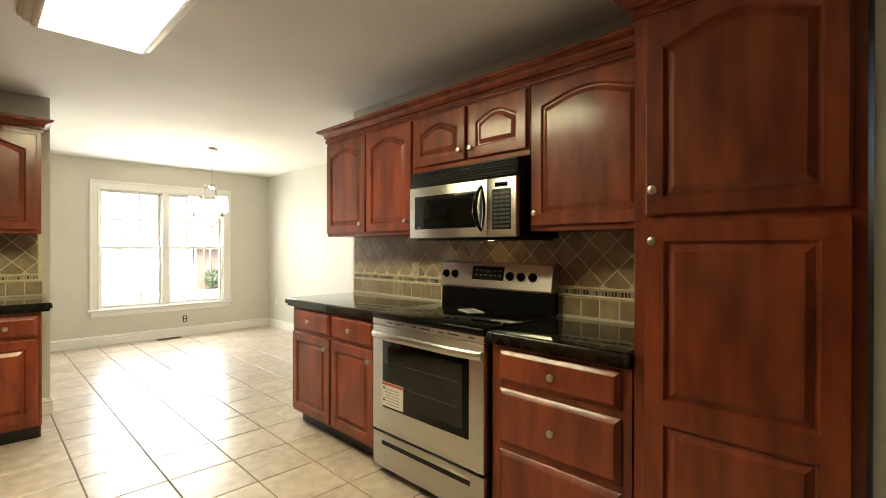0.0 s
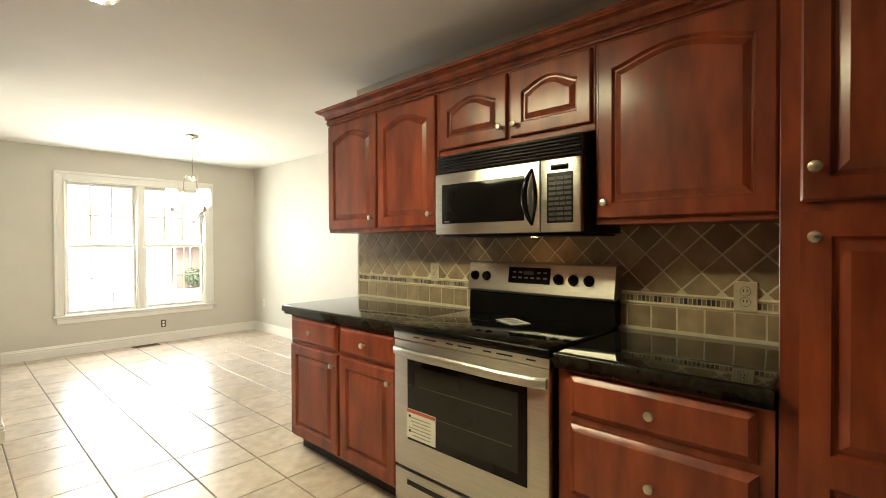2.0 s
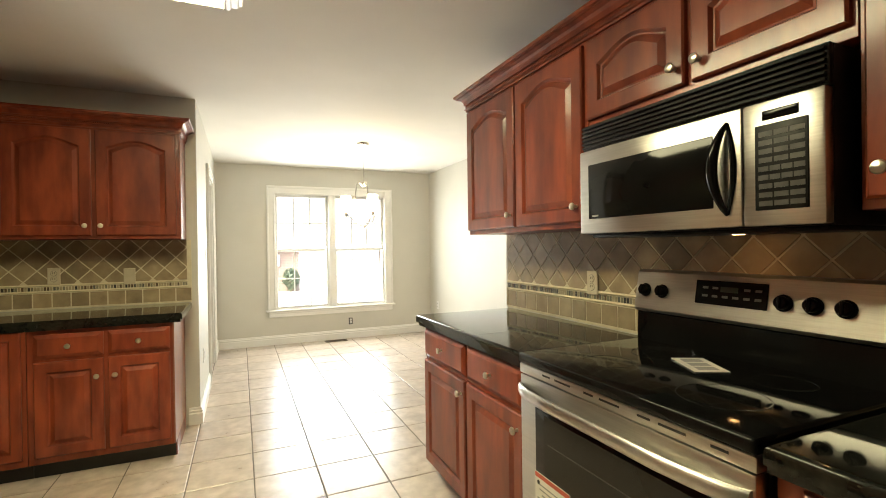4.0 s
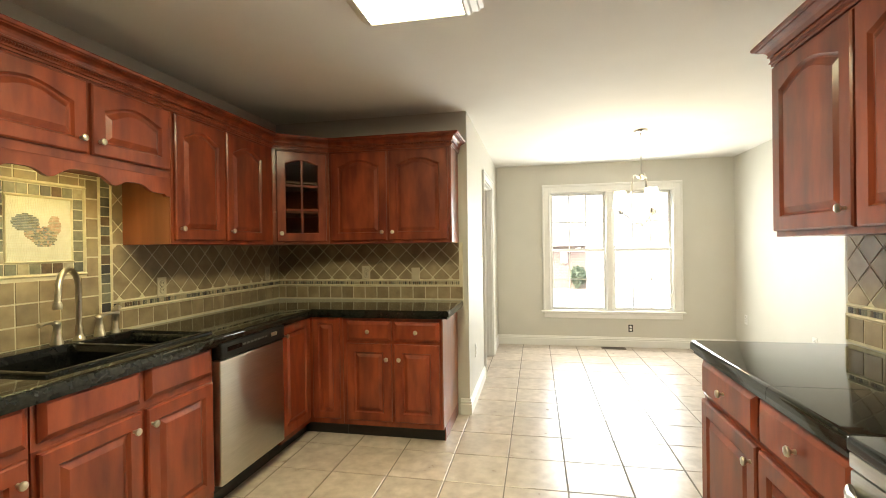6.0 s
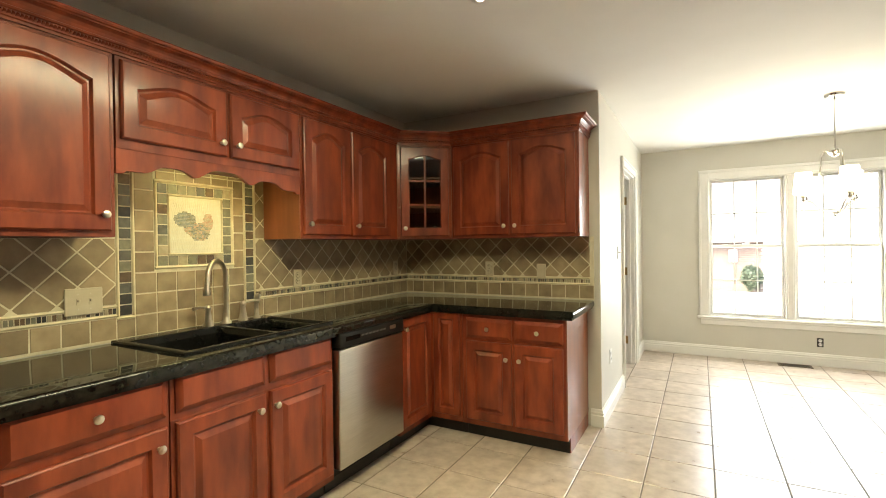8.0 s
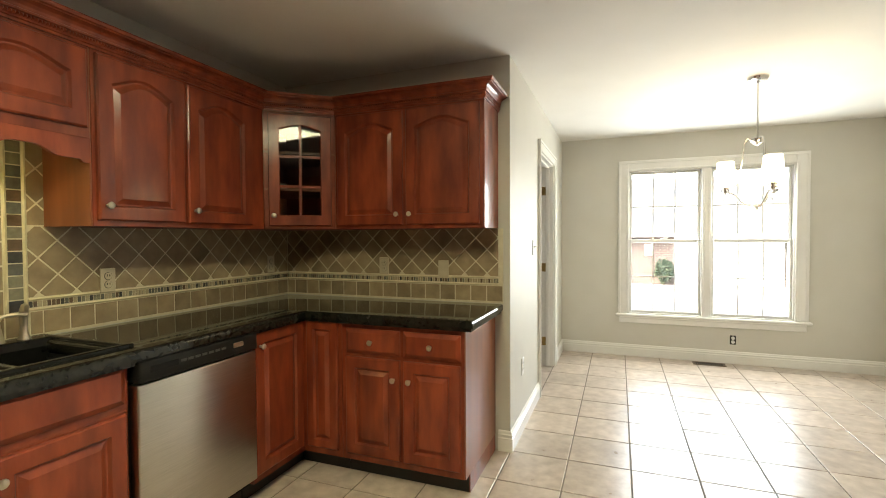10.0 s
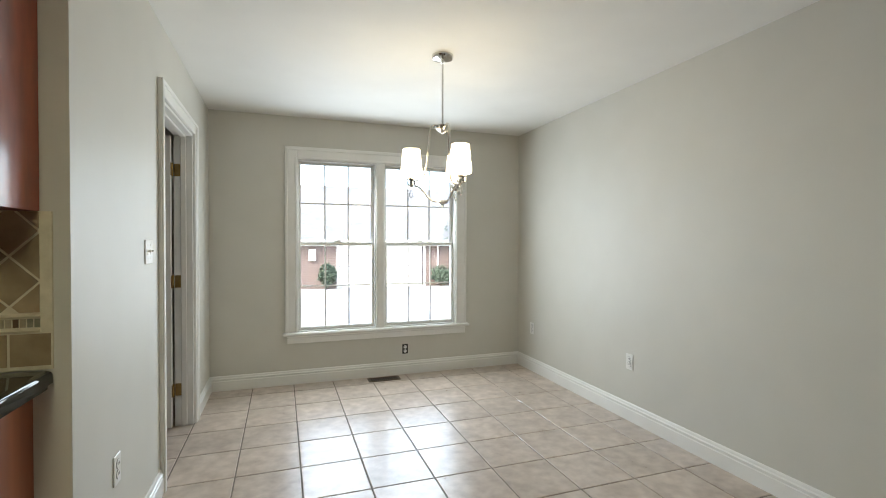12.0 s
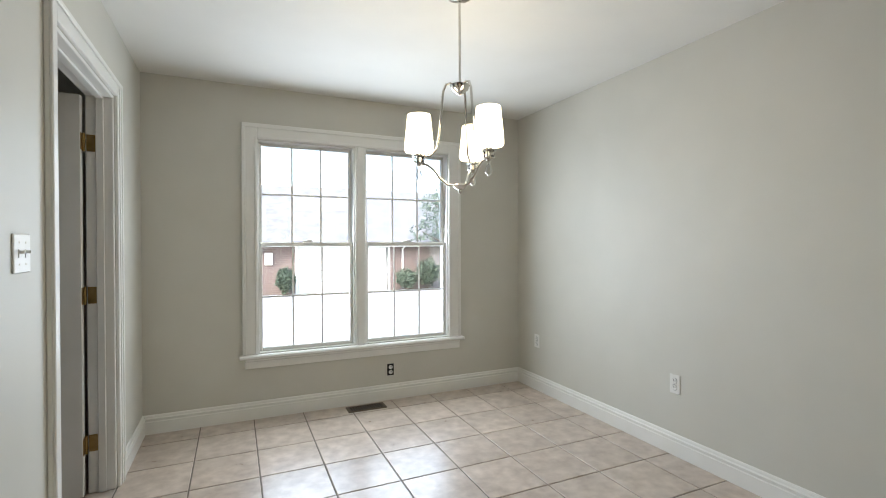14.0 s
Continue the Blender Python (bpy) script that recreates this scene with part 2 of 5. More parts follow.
M_LINER = surface("cream_liner", (0.64, 0.57, 0.39), (0.72, 0.65, 0.47), 14, rough=(0.25, 0.35), mottle=0.1, mottle_scale=20)
M_CREAM = surface("cream_mosaic", (0.70, 0.67, 0.56), (0.78, 0.76, 0.66), 30, rough=(0.4, 0.5), vary=0.12)
M_SLATE = surface("slate_mosaic", (0.07, 0.065, 0.055), (0.20, 0.17, 0.125), 20, rough=(0.3, 0.5), vary=0.55, bump=0.1, bump_scale=60)
M_BRASS = surface("aged_brass", (0.30, 0.20, 0.07), (0.42, 0.29, 0.12), 30, rough=(0.3, 0.42), metal=1.0)
M_PLATE = surface("ivory_plate", (0.54, 0.47, 0.34), (0.59, 0.52, 0.39), 20, rough=(0.3, 0.4))
M_WHITE = surface("white_plate", (0.76, 0.75, 0.71), (0.80, 0.79, 0.76), 20, rough=(0.3, 0.4))
M_GLASS = clear("window_glass")
M_DARKGLASS = clear("cabinet_glass", (0.82, 0.85, 0.84))
M_TUBE = glowing("diffuser", (0.985, 0.96, 0.66), LAMP_GLOW)
M_SHADE = glowing("lit_shade", (1.0, 0.80, 0.50), SHADE_GLOW)
M_SINKLAMP = glowing("sink_tube", (1.0, 0.92, 0.40), SINK_GLOW)
M_HOODLAMP = glowing("hood_lamp", (1.0, 0.55, 0.22), 4.0)
M_LABEL = surface("paper_label", (0.62, 0.60, 0.54), (0.70, 0.68, 0.62), 20, rough=(0.6, 0.7))
M_RED = surface("red_print", (0.45, 0.07, 0.04), (0.5, 0.09, 0.05), 20, rough=(0.6, 0.7))
M_INK = surface("grey_print", (0.25, 0.25, 0.24), (0.3, 0.3, 0.29), 20, rough=(0.6, 0.7))
M_VENT = surface("brown_metal", (0.10, 0.07, 0.045), (0.14, 0.10, 0.065), 20, rough=(0.4, 0.5), metal=0.4)
M_CRYSTAL = clear("crystal", (0.95, 0.95, 0.95))


# ---- structure ----
def wall(name, us, zs, open_cells, w0, w1, place, material=M_WALL, label=""):
    bm = bmesh.new()
    cells(bm, us, zs, lambda i, j: (i, j) not in open_cells, w0, w1, place)
    return whole(name, bm, material, label or "greige painted plaster wall", "wall", "structure")


def along_y(x):
    return lambda a, b, w: (w, a, b)


def along_x(y):
    return lambda a, b, w: (a, w, b)


ZS = [0, CEIL]
wall("wall_sink", [0.9, PART_Y + T], ZS, (), SINK_X - T, SINK_X, along_y(0))
wall("wall_partition", [SINK_X, DIN_L], ZS, (), PART_Y, PART_Y + T, along_x(0))
# dining side wall with the doorway
DOOR0, DOOR1, DOOR_H = 5.895, 6.80, 2.06
wall("wall_dining_door", [PART_Y + T, DOOR0, DOOR1, WIN_Y], [0, DOOR_H, CEIL], {(1, 0)}, DIN_L - T, DIN_L, along_y(0))
# window wall with its double opening
WX = [-1.6, 1.362, 2.085, 2.168, 2.905, DIN_R + T]
WZ = [0, 0.475, 2.055, CEIL]
wall("wall_window", WX, WZ, {(1, 1), (3, 1)}, WIN_Y, WIN_Y + 0.16, along_x(0))
wall("wall_dining_side", [RANGE_END, WIN_Y], ZS, (), DIN_R, DIN_R + T, along_y(0))
wall("wall_dining_back", [RANGE_X + 0.13, DIN_R + T], ZS, (), RANGE_END - T, RANGE_END, along_x(0))
wall("wall_range", [0.157, RANGE_END], ZS, (), RANGE_X, RANGE_X + 0.13, along_y(0))
wall("wall_pantry_side", [BACK_Y, 0.152], ZS, (), 1.90, RANGE_X + 0.13, along_y(0))
# unseen, made-up walls behind the camera, set far off to cut bounce onto the pantry
wall("wall_unseen_back", [-4.0, RANGE_X + 0.13], ZS, (), BACK_Y - T, BACK_Y, along_x(0))
wall("wall_unseen_side", [BACK_Y - T, 0.9 + T], ZS, (), -4.0 - T, -4.0, along_y(0))
wall("wall_unseen_return", [-4.0, SINK_X - T], ZS, (), 0.9, 0.9 + T, along_x(0))
# the room beyond the doorway
wall("wall_beyond_far", [PART_Y + T, WIN_Y], ZS, (), -1.6 - T, -1.6, along_y(0))
wall("wall_beyond_back", [-1.6, SINK_X], ZS, (), PART_Y, PART_Y + T, along_x(0))

bm = bmesh.new()
box(bm, -4.3, DIN_R + 0.3, BACK_Y - 0.3, WIN_Y + 0.16, CEIL, CEIL + 0.15)
whole("ceiling", bm, M_CEIL, "off-white painted flat ceiling", "ceiling", "structure")
bm = bmesh.new()
box(bm, -4.3, DIN_R + 0.3, BACK_Y - 0.3, WIN_Y + 0.16, -0.2, -0.004)
floor = whole("floor", bm, M_GROUT, "beige ceramic floor tiles with grey-brown grout", "floor", "structure")

# baseboards, with a stepped top
BASE = [(0, 0), (0.017, 0), (0.017, 0.082), (0.0125, 0.086), (0.0125, 0.094), (0.0165, 0.097), (0.0165, 0.104), (0.010, 0.110), (0.008, 0.120), (0.004, 0.127), (0.0, 0.128)]


def baseboard(path):
    bm = bmesh.new()
    sweep(bm, path, BASE)
    whole("baseboard", bm, M_TRIM, "white painted baseboard with a moulded top", "baseboard", "structure")


CAS = 0.078
baseboard([(0.56, PART_Y), (DIN_L, PART_Y), (DIN_L, DOOR0 - CAS)])
baseboard([(DIN_L, DOOR1 + CAS), (DIN_L, WIN_Y), (DIN_R, WIN_Y), (DIN_R, RANGE_END)])

# ---- window ----
def window():
    w = thing("window_1", Matrix.Translation((0, WIN_Y, 0)), "white painted twin sash window with grilles and moulded casing", "window", kind="structure")

    def bars(name, boxes, material=M_TRIM, bevel=0.004, parent=w, label=""):
        bm = bmesh.new()
        for b in boxes:
            box(bm, *b, bevel)
        return part(name, bm, material, parent, label)

    for name, x0, x1, s in (("casing", 1.362, 1.255, -1), ("casing", 2.905, 3.018, 1)):
        bars(name, [(min(x0, x1), max(x0, x1), -0.019, 0, 0.475, 2.16), (min(x0, x0 + s * 0.022), max(x0, x0 + s * 0.022), -0.026, -0.019, 0.475, 2.077),
                    (min(x1, x1 - s * 0.026), max(x1, x1 - s * 0.026), -0.028, -0.019, 0.475, 2.16)])
    bars("casing", [(1.362, 2.905, -0.019, 0, 2.055, 2.16), (1.255, 3.018, -0.03, -0.019, 2.134, 2.166), (1.384, 2.883, -0.026, -0.019, 2.055, 2.077)])
    bars("mullion", [(2.085, 2.168, -0.019, 0, 0.475, 2.055), (2.10, 2.153, -0.025, -0.019, 0.475, 2.055)])
    bars("window_sill", [(1.232, 3.043, -0.055, 0.03, 0.445, 0.474)], bevel=0.008)
    bars("apron", [(1.27, 3.005, -0.02, 0, 0.372, 0.445), (1.27, 3.005, -0.03, -0.02, 0.425, 0.445)])
    for x0, x1 in ((1.362, 2.085), (2.168, 2.905)):
        bars("window_frame", [(x0, x0 + 0.010, 0.0, 0.15, 0.475, 2.055), (x1 - 0.010, x1, 0.0, 0.15, 0.475, 2.055), (x0 + 0.010, x1 - 0.010, 0, 0.15, 2.045, 2.055),
                              (x0 + 0.010, x1 - 0.010, 0.0, 0.15, 0.475, 0.483)], bevel=0.002)
        a, b, st = x0 + 0.011, x1 - 0.011, 0.023
        for z0, z1, y0, low, high in ((0.484, 1.300, 0.035, 0.028, 0.034), (1.262, 2.044, 0.075, 0.034, 0.020)):
            g0, g1 = z0 + low, z1 - high
            sash = bars("sash", [(a, a + st, y0, y0 + 0.035, z0, z1), (b - st, b, y0, y0 + 0.035, z0, z1), (a + st, b - st, y0, y0 + 0.035, z0, g0),
                                 (a + st, b - st, y0, y0 + 0.035, g1, z1)])
            bm = bmesh.new()
            box(bm, a + st, b - st, y0 + 0.012, y0 + 0.016, g0, g1)
            g = part("pane", bm, M_GLASS, sash)
            g.visible_shadow = False
            zm = (g0 + g1) / 2
            for k in (1, 2):
                xm = a + st + (b - a - 2 * st) * k / 3
                bars("grille_bar", [(xm - 0.0065, xm + 0.0065, y0 + 0.0045, y0 + 0.0115, g0, g1)], bevel=0, parent=sash)
            bars("grille_bar", [(a + st, b - st, y0 + 0.005, y0 + 0.011, zm - 0.0065, zm + 0.0065)], bevel=0, parent=sash)
            if y0 < 0.05:
                xm = (a + b) / 2
                bars("sash_lock", [(xm - 0.035, xm + 0.035, y0 + 0.004, y0 + 0.03, z1, z1 + 0.012), (xm - 0.006, xm + 0.04, y0 - 0.006, y0 + 0.014, z1 + 0.012, z1 + 0.02)],
                     M_WHITE, 0.003, sash, "white sash lock")


window()


# ---- doorway with an open door ----
def doorway():
    d = thing("door_1", Matrix.Translation((DIN_L, 0, 0)), "white panel door standing open in a white cased doorway", "door", kind="structure")

    def bars(name, boxes, material=M_TRIM, bevel=0.003, parent=d, label=""):
        bm = bmesh.new()
        for b in boxes:
            box(bm, *b, bevel)
        return part(name, bm, material, parent, label)

    for y0, y1, s in ((DOOR0, DOOR0 - CAS, -1), (DOOR1, DOOR1 + CAS, 1)):
        bars("casing", [(0, 0.017, min(y0, y1), max(y0, y1), 0, DOOR_H + CAS), (0.017, 0.026, min(y1, y1 - s * 0.022), max(y1, y1 - s * 0.022), 0, DOOR_H + CAS),
                        (0.017, 0.021, min(y1, y1 - s * 0.05), max(y1, y1 - s * 0.05), 0, DOOR_H + CAS - 0.02)])
    bars("casing", [(0, 0.0165, DOOR0, DOOR1, DOOR_H, DOOR_H + CAS), (0.0165, 0.026, DOOR0 - CAS + 0.02, DOOR1 + CAS - 0.02, DOOR_H + CAS - 0.022, DOOR_H + CAS - 0.001)])
    bars("jamb", [(-T, 0, DOOR0, DOOR0 + 0.018, 0, DOOR_H), (-0.075, -0.04, DOOR0 + 0.018, DOOR0 + 0.03, 0, DOOR_H)])
    bars("jamb", [(-T, 0, DOOR1 - 0.018, DOOR1, 0, DOOR_H), (-0.075, -0.04, DOOR1 - 0.03, DOOR1 - 0.018, 0, DOOR_H)])
    bars("jamb", [(-T, 0, DOOR0 + 0.018, DOOR1 - 0.018, DOOR_H - 0.018, DOOR_H), (-0.075, -0.04, DOOR0 + 0.018, DOOR1 - 0.018, DOOR_H - 0.03, DOOR_H - 0.018)])
    leaf = bars("leaf", [(-T - 0.875, -T - 0.006, DOOR1 - 0.075, DOOR1 - 0.04, 0.012, 2.03)], label="white painted door leaf standing open")
    for z in (0.26, 1.02, 1.80):
        bm = bmesh.new()
        tube(bm, [(-T - 0.004, DOOR1 - 0.036, z - 0.045), (-T - 0.004, DOOR1 - 0.036, z + 0.045)], 0.008, 10)
        box(bm, -T + 0.006, -T + 0.05, DOOR1 - 0.021, DOOR1 - 0.018, z - 0.043, z + 0.043, 0.001)
        box(bm, -T - 0.007, -T - 0.005, DOOR1 - 0.073, DOOR1 - 0.036, z - 0.043, z + 0.043)
        part("hinge", bm, M_BRASS, d, "aged brass hinge", True)


doorway()


# ---- cabinets ----
def ring(w, h, inset, v, arch, nb=2, nt=17):
    """A closed ring in a door's face at a distance from its edge; the top rises to an arch."""
    a, b, c, e = inset, w - inset, inset, h - inset
    pts = [(a + (b - a) * k / nb, v, c) for k in range(nb)]
    pts += [(b, v, c + (e - arch - c) * k / 4) for k in range(4)]
    for k in range(nt):
        s = k / (nt - 1)
        rise = max(0.0, 0.5 - 0.5 * math.cos(2 * math.pi * s)) ** 0.62
        pts.append((b + (a - b) * s, v, e - arch * (1 - rise)))
    pts += [(a, v, e - arch + (c - e + arch) * k / 4) for k in range(1, 4)]
    return pts


def knob(parent, u, v, z):
    bm = bmesh.new()
    turn = Matrix.Translation((u, v, z)) @ Matrix.Rotation(radians(-90), 4, "X")
    lathe(bm, [(0.0075, 0), (0.0065, 0.004), (0.005, 0.010), (0.0065, 0.014), (0.0135, 0.018), (0.0155, 0.0225), (0.0135, 0.027), (0.006, 0.0295), (0.0005, 0.030)], 16, turn)
    part("knob", bm, M_NICKEL, parent, "round brushed nickel knob", True)


def raised_door(parent, u0, u1, z0, z1, v, arch=0.0, knob_at=None, name="door", mid=None):
    """A raised-panel door, overlaying the cabinet's front."""
    w, h = u1 - u0, z1 - z0
    bm = bmesh.new()
    if mid is None:
        rail = 0.058 if min(w, h) > 0.25 else 0.045
        rings = [ring(w, h, 0, 0, 0), ring(w, h, 0, 0.014, 0), ring(w, h, 0.006, 0.02, 0)]
        rings += [ring(w, h, rail, 0.02, arch), ring(w, h, rail + 0.008, 0.008, arch), ring(w, h, rail + 0.014, 0.0075, arch), ring(w, h, rail + 0.036, 0.0195, arch * 0.96)]
        loops(bm, rings)
    else:
        # two panels, one over the other
        cells(bm, [0, 0.062, w - 0.062, w], [0, 0.07, mid - 0.04, mid + 0.04, h - 0.062, h], lambda i, j: not (i == 1 and j in (1, 3)), 0.0, 0.02, lambda a, b, c: (a, c, b))
        for c0, c1 in ((0.07, mid - 0.04), (mid + 0.04, h - 0.062)):
            b2 = bmesh.new()
            pw, ph = w - 0.124, c1 - c0
            loops(b2, [ring(pw, ph, 0, 0.002, 0), ring(pw, ph, 0, 0.019, 0), ring(pw, ph, 0.007, 0.008, 0), ring(pw, ph, 0.013, 0.0075, 0), ring(pw, ph, 0.036, 0.0195, 0)])
            me = bpy.data.meshes.new("panel_tmp")
            bmesh.ops.translate(b2, verts=b2.verts[:], vec=(0.062, 0, c0))
            b2.to_mesh(me)
            b2.free()
            bm.from_mesh(me)
            bpy.data.meshes.remove(me)
    ob = part(name, bm, M_WOOD, parent, smooth=16)
    ob.location = (u0, v, z0)
    if knob_at:
        knob(ob, knob_at[0] - u0, 0.02, knob_at[1] - z0)
    return ob


def drawer(parent, u0, u1, z0, z1, v, knobs=True):
    w, h = u1 - u0, z1 - z0
    bm = bmesh.new()
    loops(bm, [ring(w, h, 0, 0, 0), ring(w, h, 0, 0.008, 0), ring(w, h, 0.002, 0.010, 0), ring(w, h, 0.022, 0.022, 0)])
    ob = part("drawer_front", bm, M_WOOD, parent, smooth=16)
    ob.location = (u0, v, z0)
    if knobs:
        knob(ob, w / 2, 0.021, h / 2)
    return ob


def cabinet(name, frame_m, u0, u1, z0, z1, depth, label, kick=False, side=None, low=None, pale=False):
    """A cabinet's body on a wall frame; side: which end shows as a veneered panel (-1, 1)."""
    m = frame_m @ Matrix.Translation((u0, 0, 0))
    cab = thing(name, m @ Matrix.Translation((0, 0, z0)), label, "cabinet", {"wall_cabinet": "kitchen wall cabinets", "base_cabinet": "kitchen base cabinets"}.get(name, ""))
    w, h = u1 - u0, z1 - z0
    bm = bmesh.new()
    box(bm, 0.0015, w - 0.0015, 0.002, depth, 0.1 if kick else 0.0, low or h, 0.0015)
    part("body", bm, M_WOOD, cab)
    if low:
        bm = bmesh.new()
        box(bm, 0.0015, w - 0.0015, depth - 0.02, depth, low, h)
        part("front_rail", bm, M_WOOD, cab)
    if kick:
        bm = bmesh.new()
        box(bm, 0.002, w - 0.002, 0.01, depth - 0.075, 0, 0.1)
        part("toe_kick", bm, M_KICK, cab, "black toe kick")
    if side:
        bm = bmesh.new()
        a = (w - 0.0015, w + 0.006) if side > 0 else (-0.006, 0.0015)
        box(bm, *a, 0.002, depth - 0.004 if not kick else depth - 0.002, 0.1 if kick else 0.0, h, 0.001)
        part("end_panel", bm, M_WOOD_SIDE if pale else M_WOOD, cab, "end panel, lighter veneer by the sink, painted window-lit at the partition" if pale else "")
        if kick:
            bm = bmesh.new()
            box(bm, *a, 0.01, depth - 0.075, 0.0, 0.1)
            part("end_panel", bm, M_WOOD, cab)
    return cab


UB, UT = 1.385, 2.105       # wall cabinets
DB, DT = 1.408, 2.085       # their doors
UD = 0.315                  # depth of their bodies
BD = 0.605                  # depth of base bodies
BH = 0.8795                  # top of base bodies
RAISED = "cherry-stained cabinet with raised-panel doors and nickel knobs"

# wall cabinets on the range wall, u = y
DROP = 0.011                # they hang slightly lower than those of the sink wall
c = cabinet("wall_cabinet", ON_RANGE, 2.274, 3.300, UB - DROP, UT, UD, "cherry-stained wall cabinet with two arched raised-panel doors", side=1)
raised_door(c, 2.785 - 2.274, 3.287 - 2.274, DB - UB, DT - UB + DROP, UD, 0.05, (2.818 - 2.274, 0.085))
raised_door(c, 2.292 - 2.274, 2.769 - 2.274, DB - UB, DT - UB + DROP, UD, 0.05, (2.325 - 2.274, 0.085))
c = cabinet("wall_cabinet", ON_RANGE, 1.414, 2.274, 1.755, UT, UD, "low cherry wall cabinet with two arched doors over the microwave")
raised_door(c, 1.836 - 1.414, 2.261 - 1.414, 0.03, DT - 1.755, UD, 0.045, (1.867 - 1.414, 0.085))
raised_door(c, 1.426 - 1.414, 1.814 - 1.414, 0.03, DT - 1.755, UD, 0.045, (1.785 - 1.414, 0.085))
c = cabinet("wall_cabinet", ON_RANGE, 0.780, 1.414, UB - DROP, UT, UD, "cherry wall cabinet with one wide arched raised-panel door beside the pantry")
raised_door(c, 0.814 - 0.780, 1.399 - 0.780, DB - UB, DT - UB + DROP, UD, 0.05, (1.365 - 0.780, 0.085))

# tall pantry
c = cabinet("pantry_cabinet", ON_RANGE, 0.162, 0.778, 0, 2.105, BD, "tall dark cherry pantry cabinet with arched and panelled doors", kick=True)
raised_door(c, 0.032, 0.570, 1.405, 2.085, BD, 0.055, (0.539, 1.488))
raised_door(c, 0.032, 0.570, 0.115, 1.378, BD, 0.0, (0.539, 1.315), mid=0.62)

# base cabinets on the range wall
c = cabinet("base_cabinet", ON_RANGE, 2.275, 3.285, 0, BH, BD, "cherry base cabinet with two drawers over two doors, beside the range", kick=True, side=1)
for a, b in ((2.773, 3.272), (2.291, 2.752)):
    drawer(c, a - 2.275, b - 2.275, 0.70, 0.852, BD)
raised_door(c, 2.773 - 2.275, 3.272 - 2.275, 0.118, 0.682, BD, 0, (2.803 - 2.275, 0.62))
raised_door(c, 2.291 - 2.275, 2.752 - 2.275, 0.118, 0.682, BD, 0, (2.322 - 2.275, 0.62))
c = cabinet("base_cabinet", ON_RANGE, 0.781, 1.422, 0, BH, BD, "cherry base cabinet with three drawers between range and pantry", kick=True)
for a, b in ((0.70, 0.845), (0.425, 0.672), (0.125, 0.40)):
    drawer(c, 0.819 - 0.781, 1.371 - 0.781, a, b, BD)

# sink wall, u = -y
c = cabinet("wall_cabinet", ON_SINK, -2.262, -1.30, UB, UT, UD, "cherry wall cabinet with two arched doors beside the sink")
raised_door(c, 0.02, 0.48, DB - UB, DT - UB, UD, 0.05, (0.05, 0.085))
raised_door(c, 0.49, 0.945, DB - UB, DT - UB, UD, 0.05, (0.91, 0.085))
c = cabinet("wall_cabinet", ON_SINK, -3.222, -2.266, 1.735, UT, UD, "low cherry wall cabinet over the sink with a scalloped valance")
raised_door(c, 3.222 - 3.205, 3.222 - 2.768, 0.04, DT - 1.735, UD, 0.045, (3.222 - 2.80, 0.10))
raised_door(c, 3.222 - 2.745, 3.222 - 2.283, 0.04, DT - 1.735, UD, 0.045, (3.222 - 2.713, 0.10))


def valance(parent, w, v):
    """A board with a waved lower edge."""
    bm, n = bmesh.new(), 72
    rows = []
    for k in range(n + 1):
        s = k / n
        q = abs(s - 0.5) * 2
        low = -0.085 + 0.052 * math.exp(-((q / 0.24) ** 4)) + 0.034 * math.exp(-(((q - 0.53) / 0.17) ** 4))
        if q > 0.93:
            low = -0.098
        rows.append((s * w, low))
    lo0 = [bm.verts.new((u, v - 0.02, z)) for u, z in rows]
    lo1 = [bm.verts.new((u, v, z)) for u, z in rows]
    up0 = [bm.verts.new((u, v - 0.02, 0.0)) for u, z in rows]
    up1 = [bm.verts.new((u, v, 0.0)) for u, z in rows]
    for k in range(n):
        for a, b in ((lo0, lo1), (lo1, up1), (up0, lo0), (up1, up0)):
            bm.faces.new([a[k], a[k + 1], b[k + 1], b[k]])
    for q in (0, n):
        bm.faces.new([lo0[q], lo1[q], up1[q], up0[q]])
    bmesh.ops.recalc_face_normals(bm, faces=bm.faces[:])
    part("valance", bm, M_WOOD, parent, "scalloped cherry valance board")


valance(c, 3.222 - 2.266, UD)
c = cabinet("wall_cabinet", ON_SINK, -4.193, -3.225, UB, UT, UD, "cherry wall cabinet with two arched doors and a lighter end panel", side=1, pale=True)
raised_door(c, 4.193 - 3.642, 4.193 - 3.24, DB - UB, DT - UB, UD, 0.05, (4.193 - 3.272, 0.085))
raised_door(c, 4.193 - 4.085, 4.193 - 3.662, DB - UB, DT - UB, UD, 0.05, (4.193 - 3.695, 0.085))

# partition, u = -x
c = cabinet("wall_cabinet", ON_PART, -0.555, 0.408, UB, UT, UD, "cherry wall cabinet with two arched doors at the open end", side=-1)
raised_door(c, 0.555 - 0.535, 0.555 - 0.085, DB - UB, DT - UB, UD, 0.05, (0.555 - 0.115, 0.085))
raised_door(c, 0.555 - 0.062, 0.555 + 0.385, DB - UB, DT - UB, UD, 0.05, (0.555 - 0.032, 0.085))


